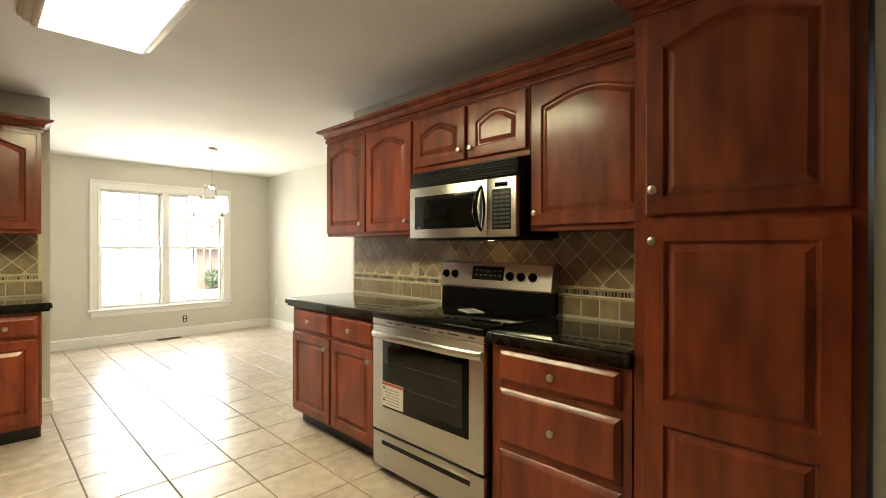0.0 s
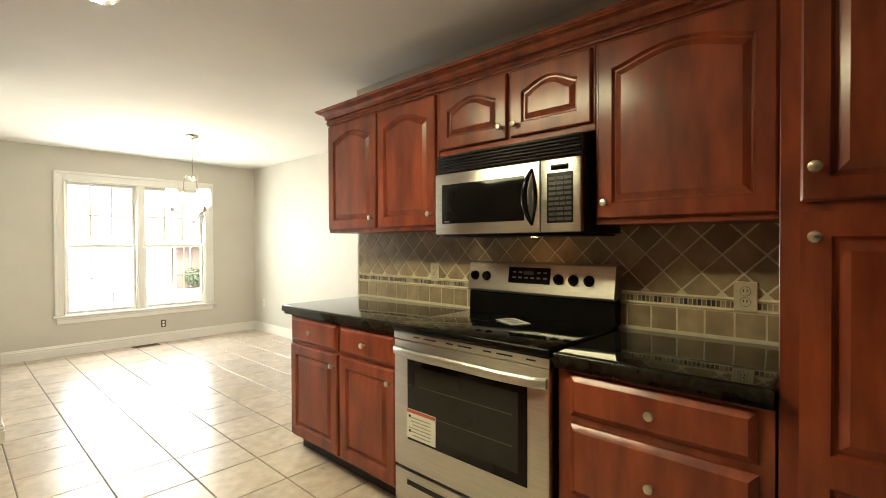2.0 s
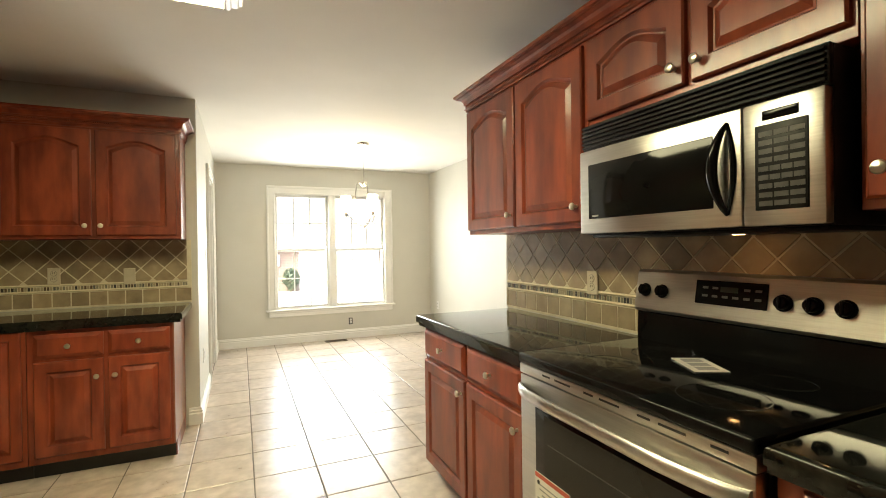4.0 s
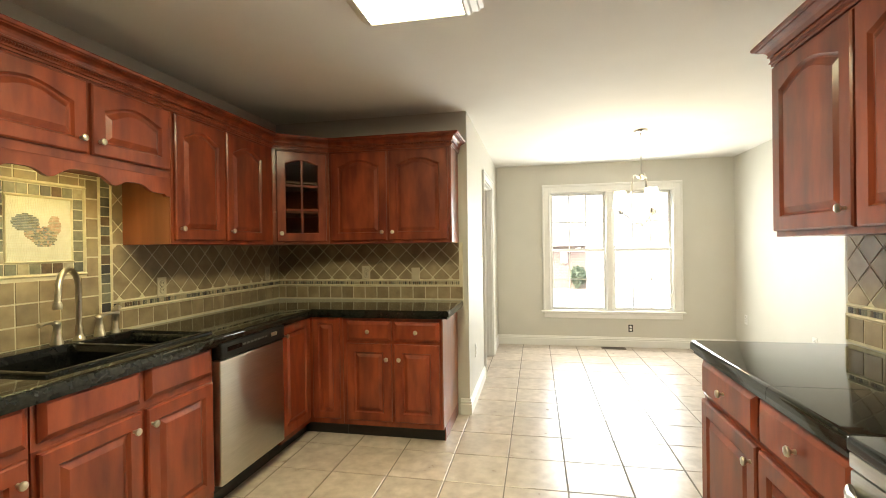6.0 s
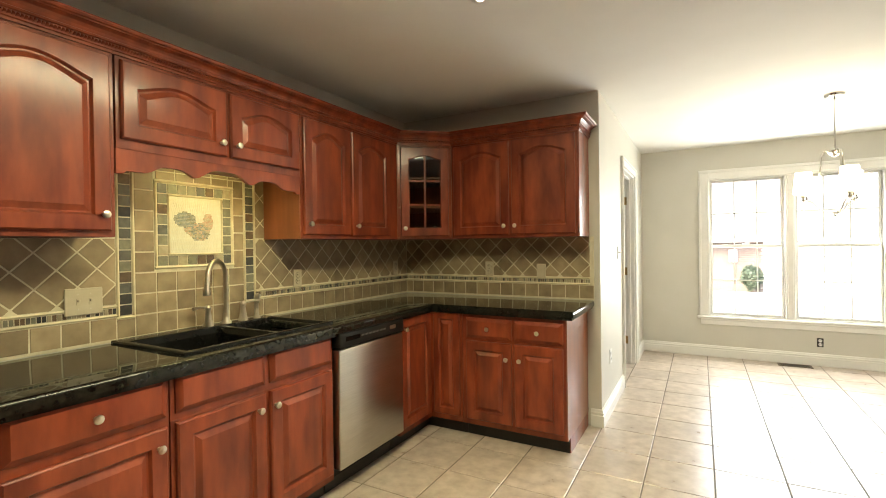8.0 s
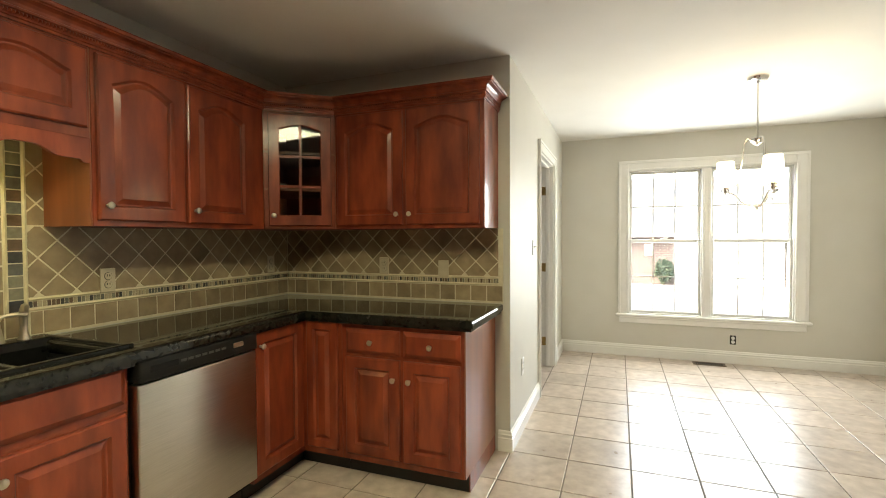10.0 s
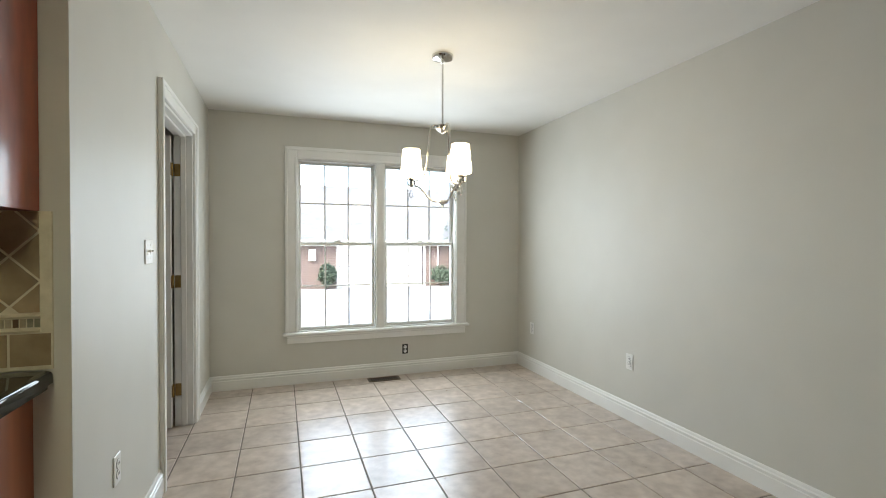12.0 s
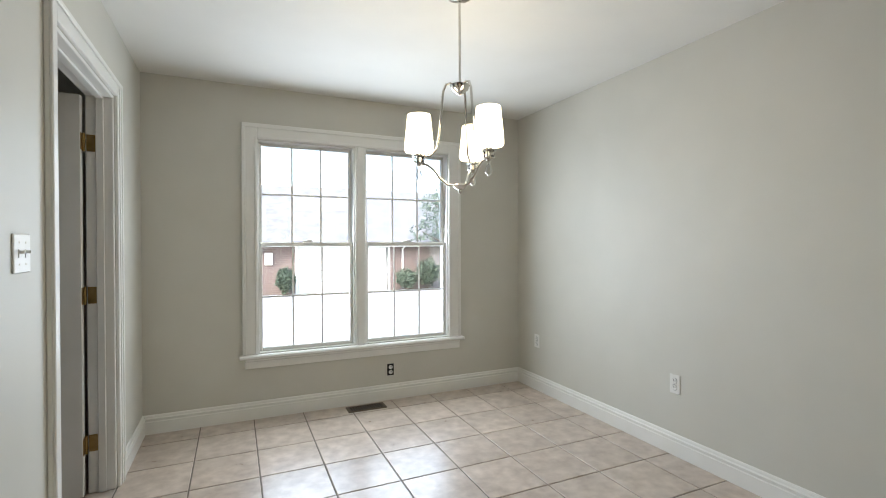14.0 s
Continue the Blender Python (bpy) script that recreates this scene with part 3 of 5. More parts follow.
def corner_cabinet():
    """A wall cabinet across the corner, with a glazed door."""
    a, b = Vector((SINK_X + UD, 4.195, 0)), Vector((-0.41, PART_Y - UD, 0))
    cab = thing("corner_cabinet", Matrix.Translation((SINK_X, PART_Y, UB)), "cherry corner wall cabinet with a six-light glazed door", "cabinet")
    o = Vector((SINK_X, PART_Y, 0))
    a, b = a - o, b - o
    h = UT - UB
    bm = bmesh.new()
    poly = [(0.002, -0.002), (0.002, a.y), (a.x, a.y), (b.x, b.y), (b.x, -0.002)]
    for z0, z1 in ((0, 0.018), (h - 0.018, h), (0.235, 0.25), (0.46, 0.475)):
        lo, hi = [bm.verts.new((x, y, z0)) for x, y in poly], [bm.verts.new((x, y, z1)) for x, y in poly]
        bm.faces.new(lo), bm.faces.new(hi)
        for k in range(5):
            bm.faces.new([lo[k], lo[(k + 1) % 5], hi[(k + 1) % 5], hi[k]])
    for p, q in ((0, 1), (1, 2), (3, 4), (4, 0)):
        p, q = Vector((*poly[p], 0)), Vector((*poly[q], 0))
        vs = [bm.verts.new((*p.xy, 0)), bm.verts.new((*q.xy, 0)), bm.verts.new((*q.xy, h)), bm.verts.new((*p.xy, h))]
        bm.faces.new(vs)
    bmesh.ops.recalc_face_normals(bm, faces=bm.faces[:])
    part("body", bm, M_WOOD_SIDE, cab)
    run = b - a
    n = run.length
    u = -run.normalized()
    fm = axes(b, u, Vector((0, 0, 1)).cross(u))
    bm = bmesh.new()
    cells(bm, [0, 0.035, n - 0.035, n], [0, 0.03, h - 0.03, h], lambda i, j: not (i == 1 and j == 1), -0.018, 0.0, lambda p, q, w: (p, w, q))
    fr = part("face_frame", bm, M_WOOD, cab)
    fr.matrix_local = fm
    w, hh = n - 0.05, h - 0.045
    bm = bmesh.new()
    outer = [ring(w, hh, 0, 0, 0), ring(w, hh, 0, 0.014, 0), ring(w, hh, 0.005, 0.02, 0), ring(w, hh, 0.06, 0.02, 0.03), ring(w, hh, 0.066, 0.013, 0.03), ring(w, hh, 0.066, 0.0, 0.03)]
    loops(bm, outer + [outer[0]], cap=False)
    for k in range(1, 3):
        z = 0.066 + (hh - 0.13) * k / 3 - 0.01
        box(bm, 0.06, w - 0.06, 0.006, 0.015, z - 0.008, z + 0.008)
    box(bm, w / 2 - 0.008, w / 2 + 0.008, 0.006, 0.0155, 0.06, hh - 0.062)
    dr = part("door", bm, M_WOOD, cab, "glazed cherry door", True)
    dr.matrix_local = fm @ Matrix.Translation((0.025, 0, 0.022))
    bm = bmesh.new()
    box(bm, 0.06, w - 0.06, 0.008, 0.011, 0.06, hh - 0.06)
    part("pane", bm, M_DARKGLASS, dr)
    knob(dr, w - 0.03, 0.02, 0.06)


corner_cabinet()

# base cabinets of the sink wall and the partition
c = cabinet("base_cabinet", ON_SINK, -2.288, -1.326, 0, BH, BD, "cherry base cabinet with drawers over doors beside the sink base", kick=True)
drawer(c, 0.015, 0.475, 0.725, 0.87, BD)
drawer(c, 0.49, 0.945, 0.725, 0.87, BD)
raised_door(c, 0.015, 0.475, 0.14, 0.69, BD, 0, (0.05, 0.625))
raised_door(c, 0.49, 0.945, 0.14, 0.69, BD, 0, (0.91, 0.625))
c = cabinet("sink_base_cabinet", ON_SINK, -3.15, -2.29, 0, BH, BD, "cherry sink base cabinet with two false drawer fronts over doors", kick=True, low=0.70)
for a, b, kn in ((2.308, 2.708, 2.665), (2.735, 3.133, 2.755)):
    drawer(c, 3.15 - b, 3.15 - a, 0.725, 0.87, BD, False)
    raised_door(c, 3.15 - b, 3.15 - a, 0.14, 0.69, BD, 0, (3.15 - kn, 0.625))


def corner_base():
    """The L-shaped corner base with its folding pair of narrow doors."""
    cab = thing("corner_base_cabinet", Matrix.Translation((SINK_X, PART_Y, 0)), "cherry corner base cabinet with a folding pair of narrow doors", "cabinet")
    y0 = 3.772 - PART_Y
    x1 = -0.185 - SINK_X
    bm = bmesh.new()
    box(bm, 0.002, BD, y0, -BD, 0.1, BH)
    box(bm, 0.002, x1, -BD, -0.002, 0.1, BH)
    part("body", bm, M_WOOD, cab)
    bm = bmesh.new()
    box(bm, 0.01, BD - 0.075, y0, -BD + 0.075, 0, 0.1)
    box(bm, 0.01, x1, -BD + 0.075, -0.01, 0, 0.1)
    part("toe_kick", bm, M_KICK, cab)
    a = raised_door(cab, 0, PART_Y - BD - 3.772 - 0.03, 0.14, 0.862, 0, 0)
    a.matrix_local = axes((BD, -BD - 0.028, 0.14), (0, -1, 0), (1, 0, 0))
    knob(a, 0.34, 0.02, 0.65)
    b = raised_door(cab, 0, x1 - BD - 0.05, 0.14, 0.862, 0, 0)
    b.matrix_local = axes((x1 - 0.02, -BD, 0.14), (-1, 0, 0), (0, -1, 0))


corner_base()
# this end is plain cherry; pale puts the window's light into its colour
c = cabinet("base_cabinet", ON_PART, -0.535, 0.183, 0, BH, BD, "cherry base cabinet with two drawers and doors at the open end", kick=True, side=-1, pale=True)
for a, b, kn in ((0.2, 0.518, 0.2385), (-0.15, 0.178, 0.148)):
    drawer(c, 0.535 - b, 0.535 - a, 0.70, 0.836, BD)
    raised_door(c, 0.535 - b, 0.535 - a, 0.14, 0.68, BD, 0, (0.535 - kn, 0.578))

# ---- crown mouldings with a rope bead ----
CROWN = [(0, 0), (0.008, 0), (0.008, 0.010), (0.014, 0.013), (0.014, 0.018), (0.009, 0.020), (0.009, 0.038), (0.017, 0.040), (0.020, 0.046), (0.016, 0.049), (0.021, 0.060),
         (0.031, 0.070), (0.046, 0.076), (0.051, 0.077), (0.051, 0.081), (0.060, 0.084), (0.064, 0.091), (0.064, 0.098), (0, 0.098)]


def crown(path, label):
    cr = thing("crown_moulding", Matrix.Translation((*path[0], UT - 0.006)), label, "moulding")
    o = Vector(path[0])
    local = [tuple(Vector(p) - o) for p in path]
    bm = bmesh.new()
    sweep(bm, local, CROWN)
    part("moulding", bm, M_WOOD, cr)
    bm = bmesh.new()
    for p, q in zip(local, local[1:]):
        p, q = Vector((*p, 0)), Vector((*q, 0))
        d = (q - p).normalized()
        out = Vector((d.y, -d.x, 0))
        n = int((q - p).length / 0.0115)
        for k in range(n):
            at = p + d * (0.0115 * (k + 0.5)) + out * 0.010 + Vector((0, 0, 0.029))
            s = d * 0.0085 + Vector((0, 0, 0.0095))
            w = (Vector((0, 0, 0.0045)) - d * 0.0045)
            vs = [bm.verts.new(at + v) for v in (-s, -w + out * 0.004, out * 0.0095, w + out * 0.004, s)]
            for f in ((0, 1, 2), (0, 2, 3), (4, 2, 1), (4, 3, 2)):
                bm.faces.new([vs[g] for g in f])
    bmesh.ops.recalc_face_normals(bm, faces=bm.faces[:])
    tagged(part("rope_bead", bm, M_WOOD, cr, "carved rope bead"), kind="stuff")


rx = RANGE_X - UD
crown([(RANGE_X - BD, 0.162), (RANGE_X - BD, 0.78), (rx, 0.78), (rx, 3.306), (RANGE_X - 0.001, 3.306)][::-1], "cherry crown moulding with rope bead over the range wall cabinets")
crown([(0.561, PART_Y - 0.001), (0.561, PART_Y - UD), (-0.41, PART_Y - UD), (SINK_X + UD, 4.195), (SINK_X + UD, 1.30)][::-1], "cherry crown moulding with rope bead over the sink wall cabinets")

# ---- worktops ----
TOP0, TOP1 = 0.88, 0.92


def worktop(label, m, slabs, lips):
    """A worktop of one or more slabs, butted with fine joints; each slab is a grid of cells of which some are cut out."""
    o = thing("worktop", m, label, "worktop", "granite worktops")
    for us, vs, holes in slabs:
        bm = bmesh.new()
        cells(bm, us, vs, lambda i, j: (i, j) not in holes, TOP0, TOP1, lambda a, b, w: (a, b, w))
        edges = [e for e in bm.edges if len(e.link_faces) == 2 and abs(e.link_faces[0].normal.dot(e.link_faces[1].normal)) < 0.2 and min(v.co.z for v in e.verts) > TOP0 + 0.01]
        joint = [e for e in edges if any(abs(f.normal.z) < 0.1 and round(f.calc_center_median().y, 3) in JOINTS for f in e.link_faces)
                 or any(abs(f.normal.z) < 0.1 and round(f.calc_center_median().x, 3) in JOINTS for f in e.link_faces)]
        bmesh.ops.bevel(bm, geom=[e for e in edges if e not in joint], offset=0.018, segments=5, profile=0.55, affect="EDGES")
        part("slab", bm, M_STONE, o, smooth=True)
    bm = bmesh.new()
    for x0, x1, y0, y1 in lips:
        box(bm, x0, x1, y0, y1, TOP0 - 0.018, TOP0 + 0.002)
    part("stepped_edge", bm, M_STONE, o, "lower step of the granite edge")


JOINTS = {2.644, 2.646, -0.645, -0.647}
# on the range wall: u along it, v out from it
worktop("polished black granite worktop with a rounded edge beside the range", ON_RANGE,
        [([2.646, 3.345], [0.01, 0.645], ()), ([2.275, 2.644], [0.01, 0.645], ())],
        [(2.275, 3.333, 0.607, 0.633), (3.292, 3.333, 0.012, 0.607)])
worktop("polished black granite worktop between range and pantry", ON_RANGE, [([0.781, 1.422], [0.01, 0.645], ())], [(0.781, 1.422, 0.607, 0.633)])
# the L of the sink wall, with the hole for the sink; local x from the sink wall, y from the partition
SK = (2.375, 3.205)
worktop("polished black granite L-shaped worktop with a rounded edge", Matrix.Translation((SINK_X, PART_Y, 0)),
        [([0.01, 0.11, 0.5, 0.65], [1.30 - PART_Y, SK[0] + 0.05 - PART_Y, SK[1] - 0.05 - PART_Y, -0.647], {(1, 1)}),
         ([0.01, 1.637], [-0.645, -0.01], ())],
        [(0.607, 0.638, 1.30 - PART_Y, -0.607), (0.638, 1.625, -0.633, -0.607), (1.588, 1.625, -0.607, -0.012)])

# ---- sink and tap ----
def sink():
    o = thing("sink", Matrix.Translation((SINK_X + 0.02, SK[0], TOP1)), "black composite double-bowl drop-in sink", "sink")
    W, L = 0.545, SK[1] - SK[0]
    bm = bmesh.new()
    holes = ((0.03, 0.46), (0.484, L - 0.03))
    cells(bm, [0, 0.095, 0.515, W], [0, holes[0][0], holes[0][1], holes[1][0], holes[1][1], L], lambda i, j: not (i == 1 and j in (1, 3)), 0.0005, 0.012, lambda a, b, w: (a, b, w))
    edges = [e for e in bm.edges if len(e.link_faces) == 2 and abs(e.link_faces[0].normal.dot(e.link_faces[1].normal)) < 0.2 and min(v.co.z for v in e.verts) > 0.01]
    bmesh.ops.bevel(bm, geom=edges, offset=0.006, segments=3, profile=0.5, affect="EDGES")
    part("rim", bm, M_SINK, o, smooth=True)
    for y0, y1 in holes:
        bm = bmesh.new()
        r = []
        for ins, z in ((0, 0.004), (0.012, -0.02), (0.02, -0.16), (0.05, -0.185)):
            r.append([(0.095 + ins, y0 + ins, z), (0.515 - ins, y0 + ins, z), (0.515 - ins, y1 - ins, z), (0.095 + ins, y1 - ins, z)])
        rings = [[bm.verts.new(p) for p in q] for q in r]
        for a, b in zip(rings, rings[1:]):
            for k in range(4):
                bm.faces.new([a[k], b[k], b[(k + 1) % 4], a[(k + 1) % 4]])
        bm.faces.new(rings[-1])
        part("bowl", bm, M_SINK, o)
        bm = bmesh.new()
        lathe(bm, [(0.042, -0.1845), (0.042, -0.1825), (0.03, -0.1825), (0.028, -0.184), (0.0005, -0.184)], 20, Matrix.Translation((0.30, (y0 + y1) / 2, 0)))
        part("drain", bm, M_NICKEL, o, "nickel drain", True)


sink()


def faucet():
    y = 2.91
    x = SINK_X + 0.075
    f = thing("faucet", Matrix.Translation((x, y, TOP1 + 0.012)), "brushed nickel gooseneck faucet with two lever handles and a sprayer", "faucet")
    bm = bmesh.new()
    lathe(bm, [(0.026, 0), (0.026, 0.006), (0.018, 0.018), (0.015, 0.04), (0.016, 0.055), (0.0125, 0.07), (0.0115, 0.1)], 18)
    pts = [(0, 0, 0.09), (0, 0, 0.245)] + [(0.094 - 0.094 * math.cos(a), 0, 0.245 + 0.094 * math.sin(a)) for a in (math.pi * k / 10 for k in range(1, 10))]
    pts += [(0.190, 0, 0.23), (0.195, 0, 0.20)]
    tube(bm, pts, 0.0125, 14)
    lathe(bm, [(0.012, 0), (0.017, -0.012), (0.0185, -0.032), (0.016, -0.036), (0.0005, -0.036)][::1], 16, Matrix.Translation((0.195, 0, 0.205)))
    bmesh.ops.rotate(bm, verts=bm.verts[:], cent=(0, 0, 0), matrix=Matrix.Rotation(radians(-62), 3, "Z"))
    part("spout", bm, M_NICKEL, f, smooth=True)
    for dy, s in ((-0.105, -1), (0.105, 1)):
        bm = bmesh.new()
        lathe(bm, [(0.026, 0), (0.026, 0.007), (0.021, 0.022), (0.0155, 0.055), (0.0125, 0.078), (0.017, 0.088), (0.017, 0.096), (0.011, 0.104), (0.0005, 0.110)], 16, Matrix.Translation((0, dy, 0)))
        tube(bm, [(0, dy, 0.092), (0.008, dy + s * 0.03, 0.103), (0.014, dy + s * 0.065, 0.104), (0.018, dy + s * 0.092, 0.099)], [0.008, 0.006, 0.007, 0.0105], 10)
        part("handle", bm, M_NICKEL, f, smooth=True)
    bm = bmesh.new()
    dy = 0.195
    lathe(bm, [(0.021, 0), (0.021, 0.006), (0.014, 0.02), (0.0125, 0.05), (0.011, 0.06)], 16, Matrix.Translation((0, dy, 0)))
    tube(bm, [(0, dy, 0.055), (0.0, dy, 0.09), (0.004, dy, 0.115), (0.018, dy - 0.004, 0.132), (0.036, dy - 0.008, 0.13)], [0.012, 0.014, 0.0155, 0.014, 0.010], 12)
    part("sprayer", bm, M_NICKEL, f, smooth=True)


faucet()


def sink_lamp():
    o = thing("under_cabinet_light", axes((SINK_X + 0.262, 2.80, 1.734), (1, 0, 0), (0, 1, 0)), "slim under-cabinet light behind the valance, switched on", "lamp")
    bm = bmesh.new()
    box(bm, -0.03, 0.03, -0.17, 0.17, -0.012, 0, 0.003)
    part("housing", bm, M_WHITE, o)
    bm = bmesh.new()
    box(bm, -0.022, 0.022, -0.15, 0.15, -0.019, -0.0125, 0.002)
    part("tube", bm, M_SINKLAMP, o, "glowing warm tube")


sink_lamp()


# ---- appliances ----
def dishwasher():
    d = thing("dishwasher", ON_SINK @ Matrix.Translation((-3.766, 0, 0)), "stainless steel dishwasher with a black control strip", "dishwasher")
    w = 0.61
    bm = bmesh.new()
    box(bm, 0.004, w - 0.004, 0.03, 0.585, 0.1, 0.868)
    part("tub", bm, M_PLASTIC, d)
    bm = bmesh.new()
    box(bm, 0.006, w - 0.006, 0.585, 0.642, 0.145, 0.785, 0.008, 3)
    part("door", bm, M_STEEL, d, smooth=True)
    bm = bmesh.new()
    box(bm, 0.006, w - 0.006, 0.585, 0.652, 0.79, 0.874, 0.009, 3)
    panel = part("control_panel", bm, M_PLASTIC, d, "black control strip", True)
    for k in range(7):
        bm = bmesh.new()
        box(bm, 0.2 + k * 0.034, 0.226 + k * 0.034, 0.651, 0.6535, 0.834, 0.844, 0.001)
        part("button", bm, M_BUTTON, panel)
    bm = bmesh.new()
    box(bm, 0.10, 0.16, 0.651, 0.6535, 0.828, 0.85, 0.004)
    part("badge", bm, M_NICKEL, panel, "small oval badge")
    bm = bmesh.new()
    box(bm, 0.44, 0.56, 0.651, 0.653, 0.826, 0.85, 0.001)
    part("latch", bm, M_BLACK, panel)
    bm = bmesh.new()
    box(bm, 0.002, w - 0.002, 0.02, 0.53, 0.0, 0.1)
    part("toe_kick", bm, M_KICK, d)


dishwasher()

RG0, RG1 = 1.428, 2.267


def stove():
    r = thing("range", ON_RANGE @ Matrix.Translation((RG0, 0, 0)), "stainless electric range with a black glass top and oven door", "range")
    w = RG1 - RG0

    def p(name, *boxes, mat=M_STEEL, bevel=0.003, parent=r, label="", segs=2):
        bm = bmesh.new()
        for b in boxes:
            box(bm, *b, bevel, segs)
        return part(name, bm, mat, parent, label, True)

    p("body", (0.004, w - 0.004, 0.02, 0.60, 0.03, 0.89), mat=M_PLASTIC)
    p("cooktop", (0.002, w - 0.002, 0.03, 0.655, 0.89, 0.927), mat=M_BLACK, bevel=0.01, segs=3, label="black glass cooktop")
    for x, y, q in ((0.2, 0.47, 0.105), (0.59, 0.47, 0.08), (0.2, 0.22, 0.075), (0.59, 0.22, 0.105)):
        bm = bmesh.new()
        lathe(bm, [(q, 0.9272), (q, 0.9276), (q - 0.003, 0.9276), (q - 0.003, 0.9272)], 40, Matrix.Translation((x, y, 0)), False)
        part("burner_ring", bm, M_RING, r, "grey printed burner ring")
    p("vent_trim", (0.004, w - 0.004, 0.60, 0.648, 0.856, 0.889), label="steel trim with vent slots")
    for k in range(7):
        a = 0.06 + k * 0.1
        p("vent_slot", (a, a + (0.075 if k % 2 else 0.04), 0.6475, 0.649, 0.873, 0.879), mat=M_DARK, bevel=0)
    d = p("oven_door", (0.006, w - 0.006, 0.602, 0.648, 0.262, 0.853), bevel=0.006)
    p("window", (0.095, w - 0.10, 0.6475, 0.652, 0.40, 0.775), mat=M_BLACK, parent=d, label="black oven glass", bevel=0.002)
    p("inner_glass", (0.135, w - 0.15, 0.6515, 0.6525, 0.44, 0.745), mat=M_OVEN, parent=d, bevel=0)
    for z in (0.535, 0.655):
        p("oven_rack", (0.16, w - 0.17, 0.6523, 0.6528, z, z + 0.002), mat=M_BUTTON, parent=d, bevel=0)
    lab = p("label", (w - 0.28, w - 0.098, 0.6525, 0.6535, 0.412, 0.545), mat=M_LABEL, parent=d, bevel=0, label="white paper energy label with a red heading")
    p("label_heading", (w - 0.278, w - 0.10, 0.6536, 0.6542, 0.528, 0.543), mat=M_RED, parent=d, bevel=0)
    for k in range(6):
        p("label_line", (w - 0.25, w - 0.135 + 0.012 * (k % 3), 0.6536, 0.654, 0.425 + k * 0.016, 0.430 + k * 0.016), mat=M_INK, parent=d, bevel=0)
    for z in (0.445, 0.513):
        bm = bmesh.new()
        lathe(bm, [(0.007, 0), (0.007, 0.001)], 12, Matrix.Translation((w - 0.118, 0.6536, z)) @ Matrix.Rotation(radians(-90), 4, "X"))
        part("label_dot", bm, M_DARK, d)
    bm = bmesh.new()
    n = 24
    pts = []
    for k in range(n + 1):
        s = k / n
        pts.append((0.012 + (w - 0.024) * s, 0.652 + 0.045 * min(1, 4 * s * (1 - s) * 1.3) ** 0.6, 0.808 - 0.006 * (2 * s - 1) ** 2))
    rings = []
    for u, v, z in pts:
        rings.append([bm.verts.new((u, v + 0.011 * math.cos(a), z + 0.02 * math.sin(a))) for a in (2 * math.pi * q / 14 for q in range(14))])
    for a, b in zip(rings, rings[1:]):
        for q in range(14):
            bm.faces.new([a[q], a[(q + 1) % 14], b[(q + 1) % 14], b[q]])
    bm.faces.new(rings[0]), bm.faces.new(rings[-1])
    bmesh.ops.recalc_face_normals(bm, faces=bm.faces[:])
    part("handle", bm, M_STEEL, d, "curved steel bar handle", True)
    q = p("drawer", (0.006, w - 0.006, 0.602, 0.646, 0.055, 0.248), bevel=0.006)
    p("pull_recess", (0.09, w - 0.09, 0.6455, 0.647, 0.185, 0.212), mat=M_DARK, parent=q, bevel=0)
    p("pull_lip", (0.088, w - 0.088, 0.646, 0.651, 0.212, 0.219), parent=q, bevel=0.001)
    for a in (0.05, w - 0.05):
        bm = bmesh.new()
        lathe(bm, [(0.016, 0), (0.014, 0.03)], 12, Matrix.Translation((a, 0.56, 0)))
        part("foot", bm, M_PLASTIC, r)
    # backguard, its steel face leaning back
    bm = bmesh.new()
    prof = [(0.012, 0.927), (0.085, 0.927), (0.08, 1.035), (0.06, 1.05), (0.012, 1.05)]
    ring0 = [[(u, v, z) for v, z in prof] for u in (0.006, w - 0.006)]
    loops(bm, ring0)
    part("back_riser", bm, M_BLACK, r, "black glass riser")
    bm = bmesh.new()
    prof = [(0.012, 1.05), (0.088, 1.04), (0.096, 1.052), (0.07, 1.195), (0.055, 1.203), (0.012, 1.203)]
    loops(bm, [[(u, v, z) for v, z in prof] for u in (0.002, w - 0.002)])
    g = part("control_panel", bm, M_STEEL, r, "steel control panel leaning back")
    tilt = axes((0, 0.096, 1.052), (1, 0, 0), Vector((0, 0.143, 0.026)).normalized())
    for u in (1.551, 1.629, 1.707, 2.139, 2.218):
        bm = bmesh.new()
        lathe(bm, [(0.026, 0), (0.026, 0.004), (0.021, 0.008), (0.019, 0.022), (0.016, 0.025), (0.0005, 0.025)], 20, Matrix.Translation((0, 0, 0)))
        box(bm, -0.005, 0.005, -0.019, 0.019, 0.022, 0.031, 0.002)
        k = part("knob", bm, M_BLACK, r, "black control knob", True)
        k.matrix_local = Matrix.Translation((u - RG0, 0.083, 1.125)) @ Matrix.Rotation(radians(-80), 4, "X")
    bm = bmesh.new()
    box(bm, -0.123, 0.123, -0.041, 0.041, 0, 0.004, 0.002)
    s = part("display", bm, M_BLACK, r, "black clock display with keys")
    s.matrix_local = Matrix.Translation((1.875 - RG0, 0.0805, 1.137)) @ Matrix.Rotation(radians(-80), 4, "X")
    for i in range(6):
        for j in range(2):
            if j == 0 and i in (2, 3):
                continue
            bm = bmesh.new()
            box(bm, -0.105 + i * 0.036, -0.085 + i * 0.036, -0.02 + j * 0.028, -0.012 + j * 0.028, 0.004, 0.0048)
            part("key", bm, M_BUTTON, s)
    bm = bmesh.new()
    box(bm, -0.03, 0.03, -0.022, -0.004, 0.004, 0.0046)
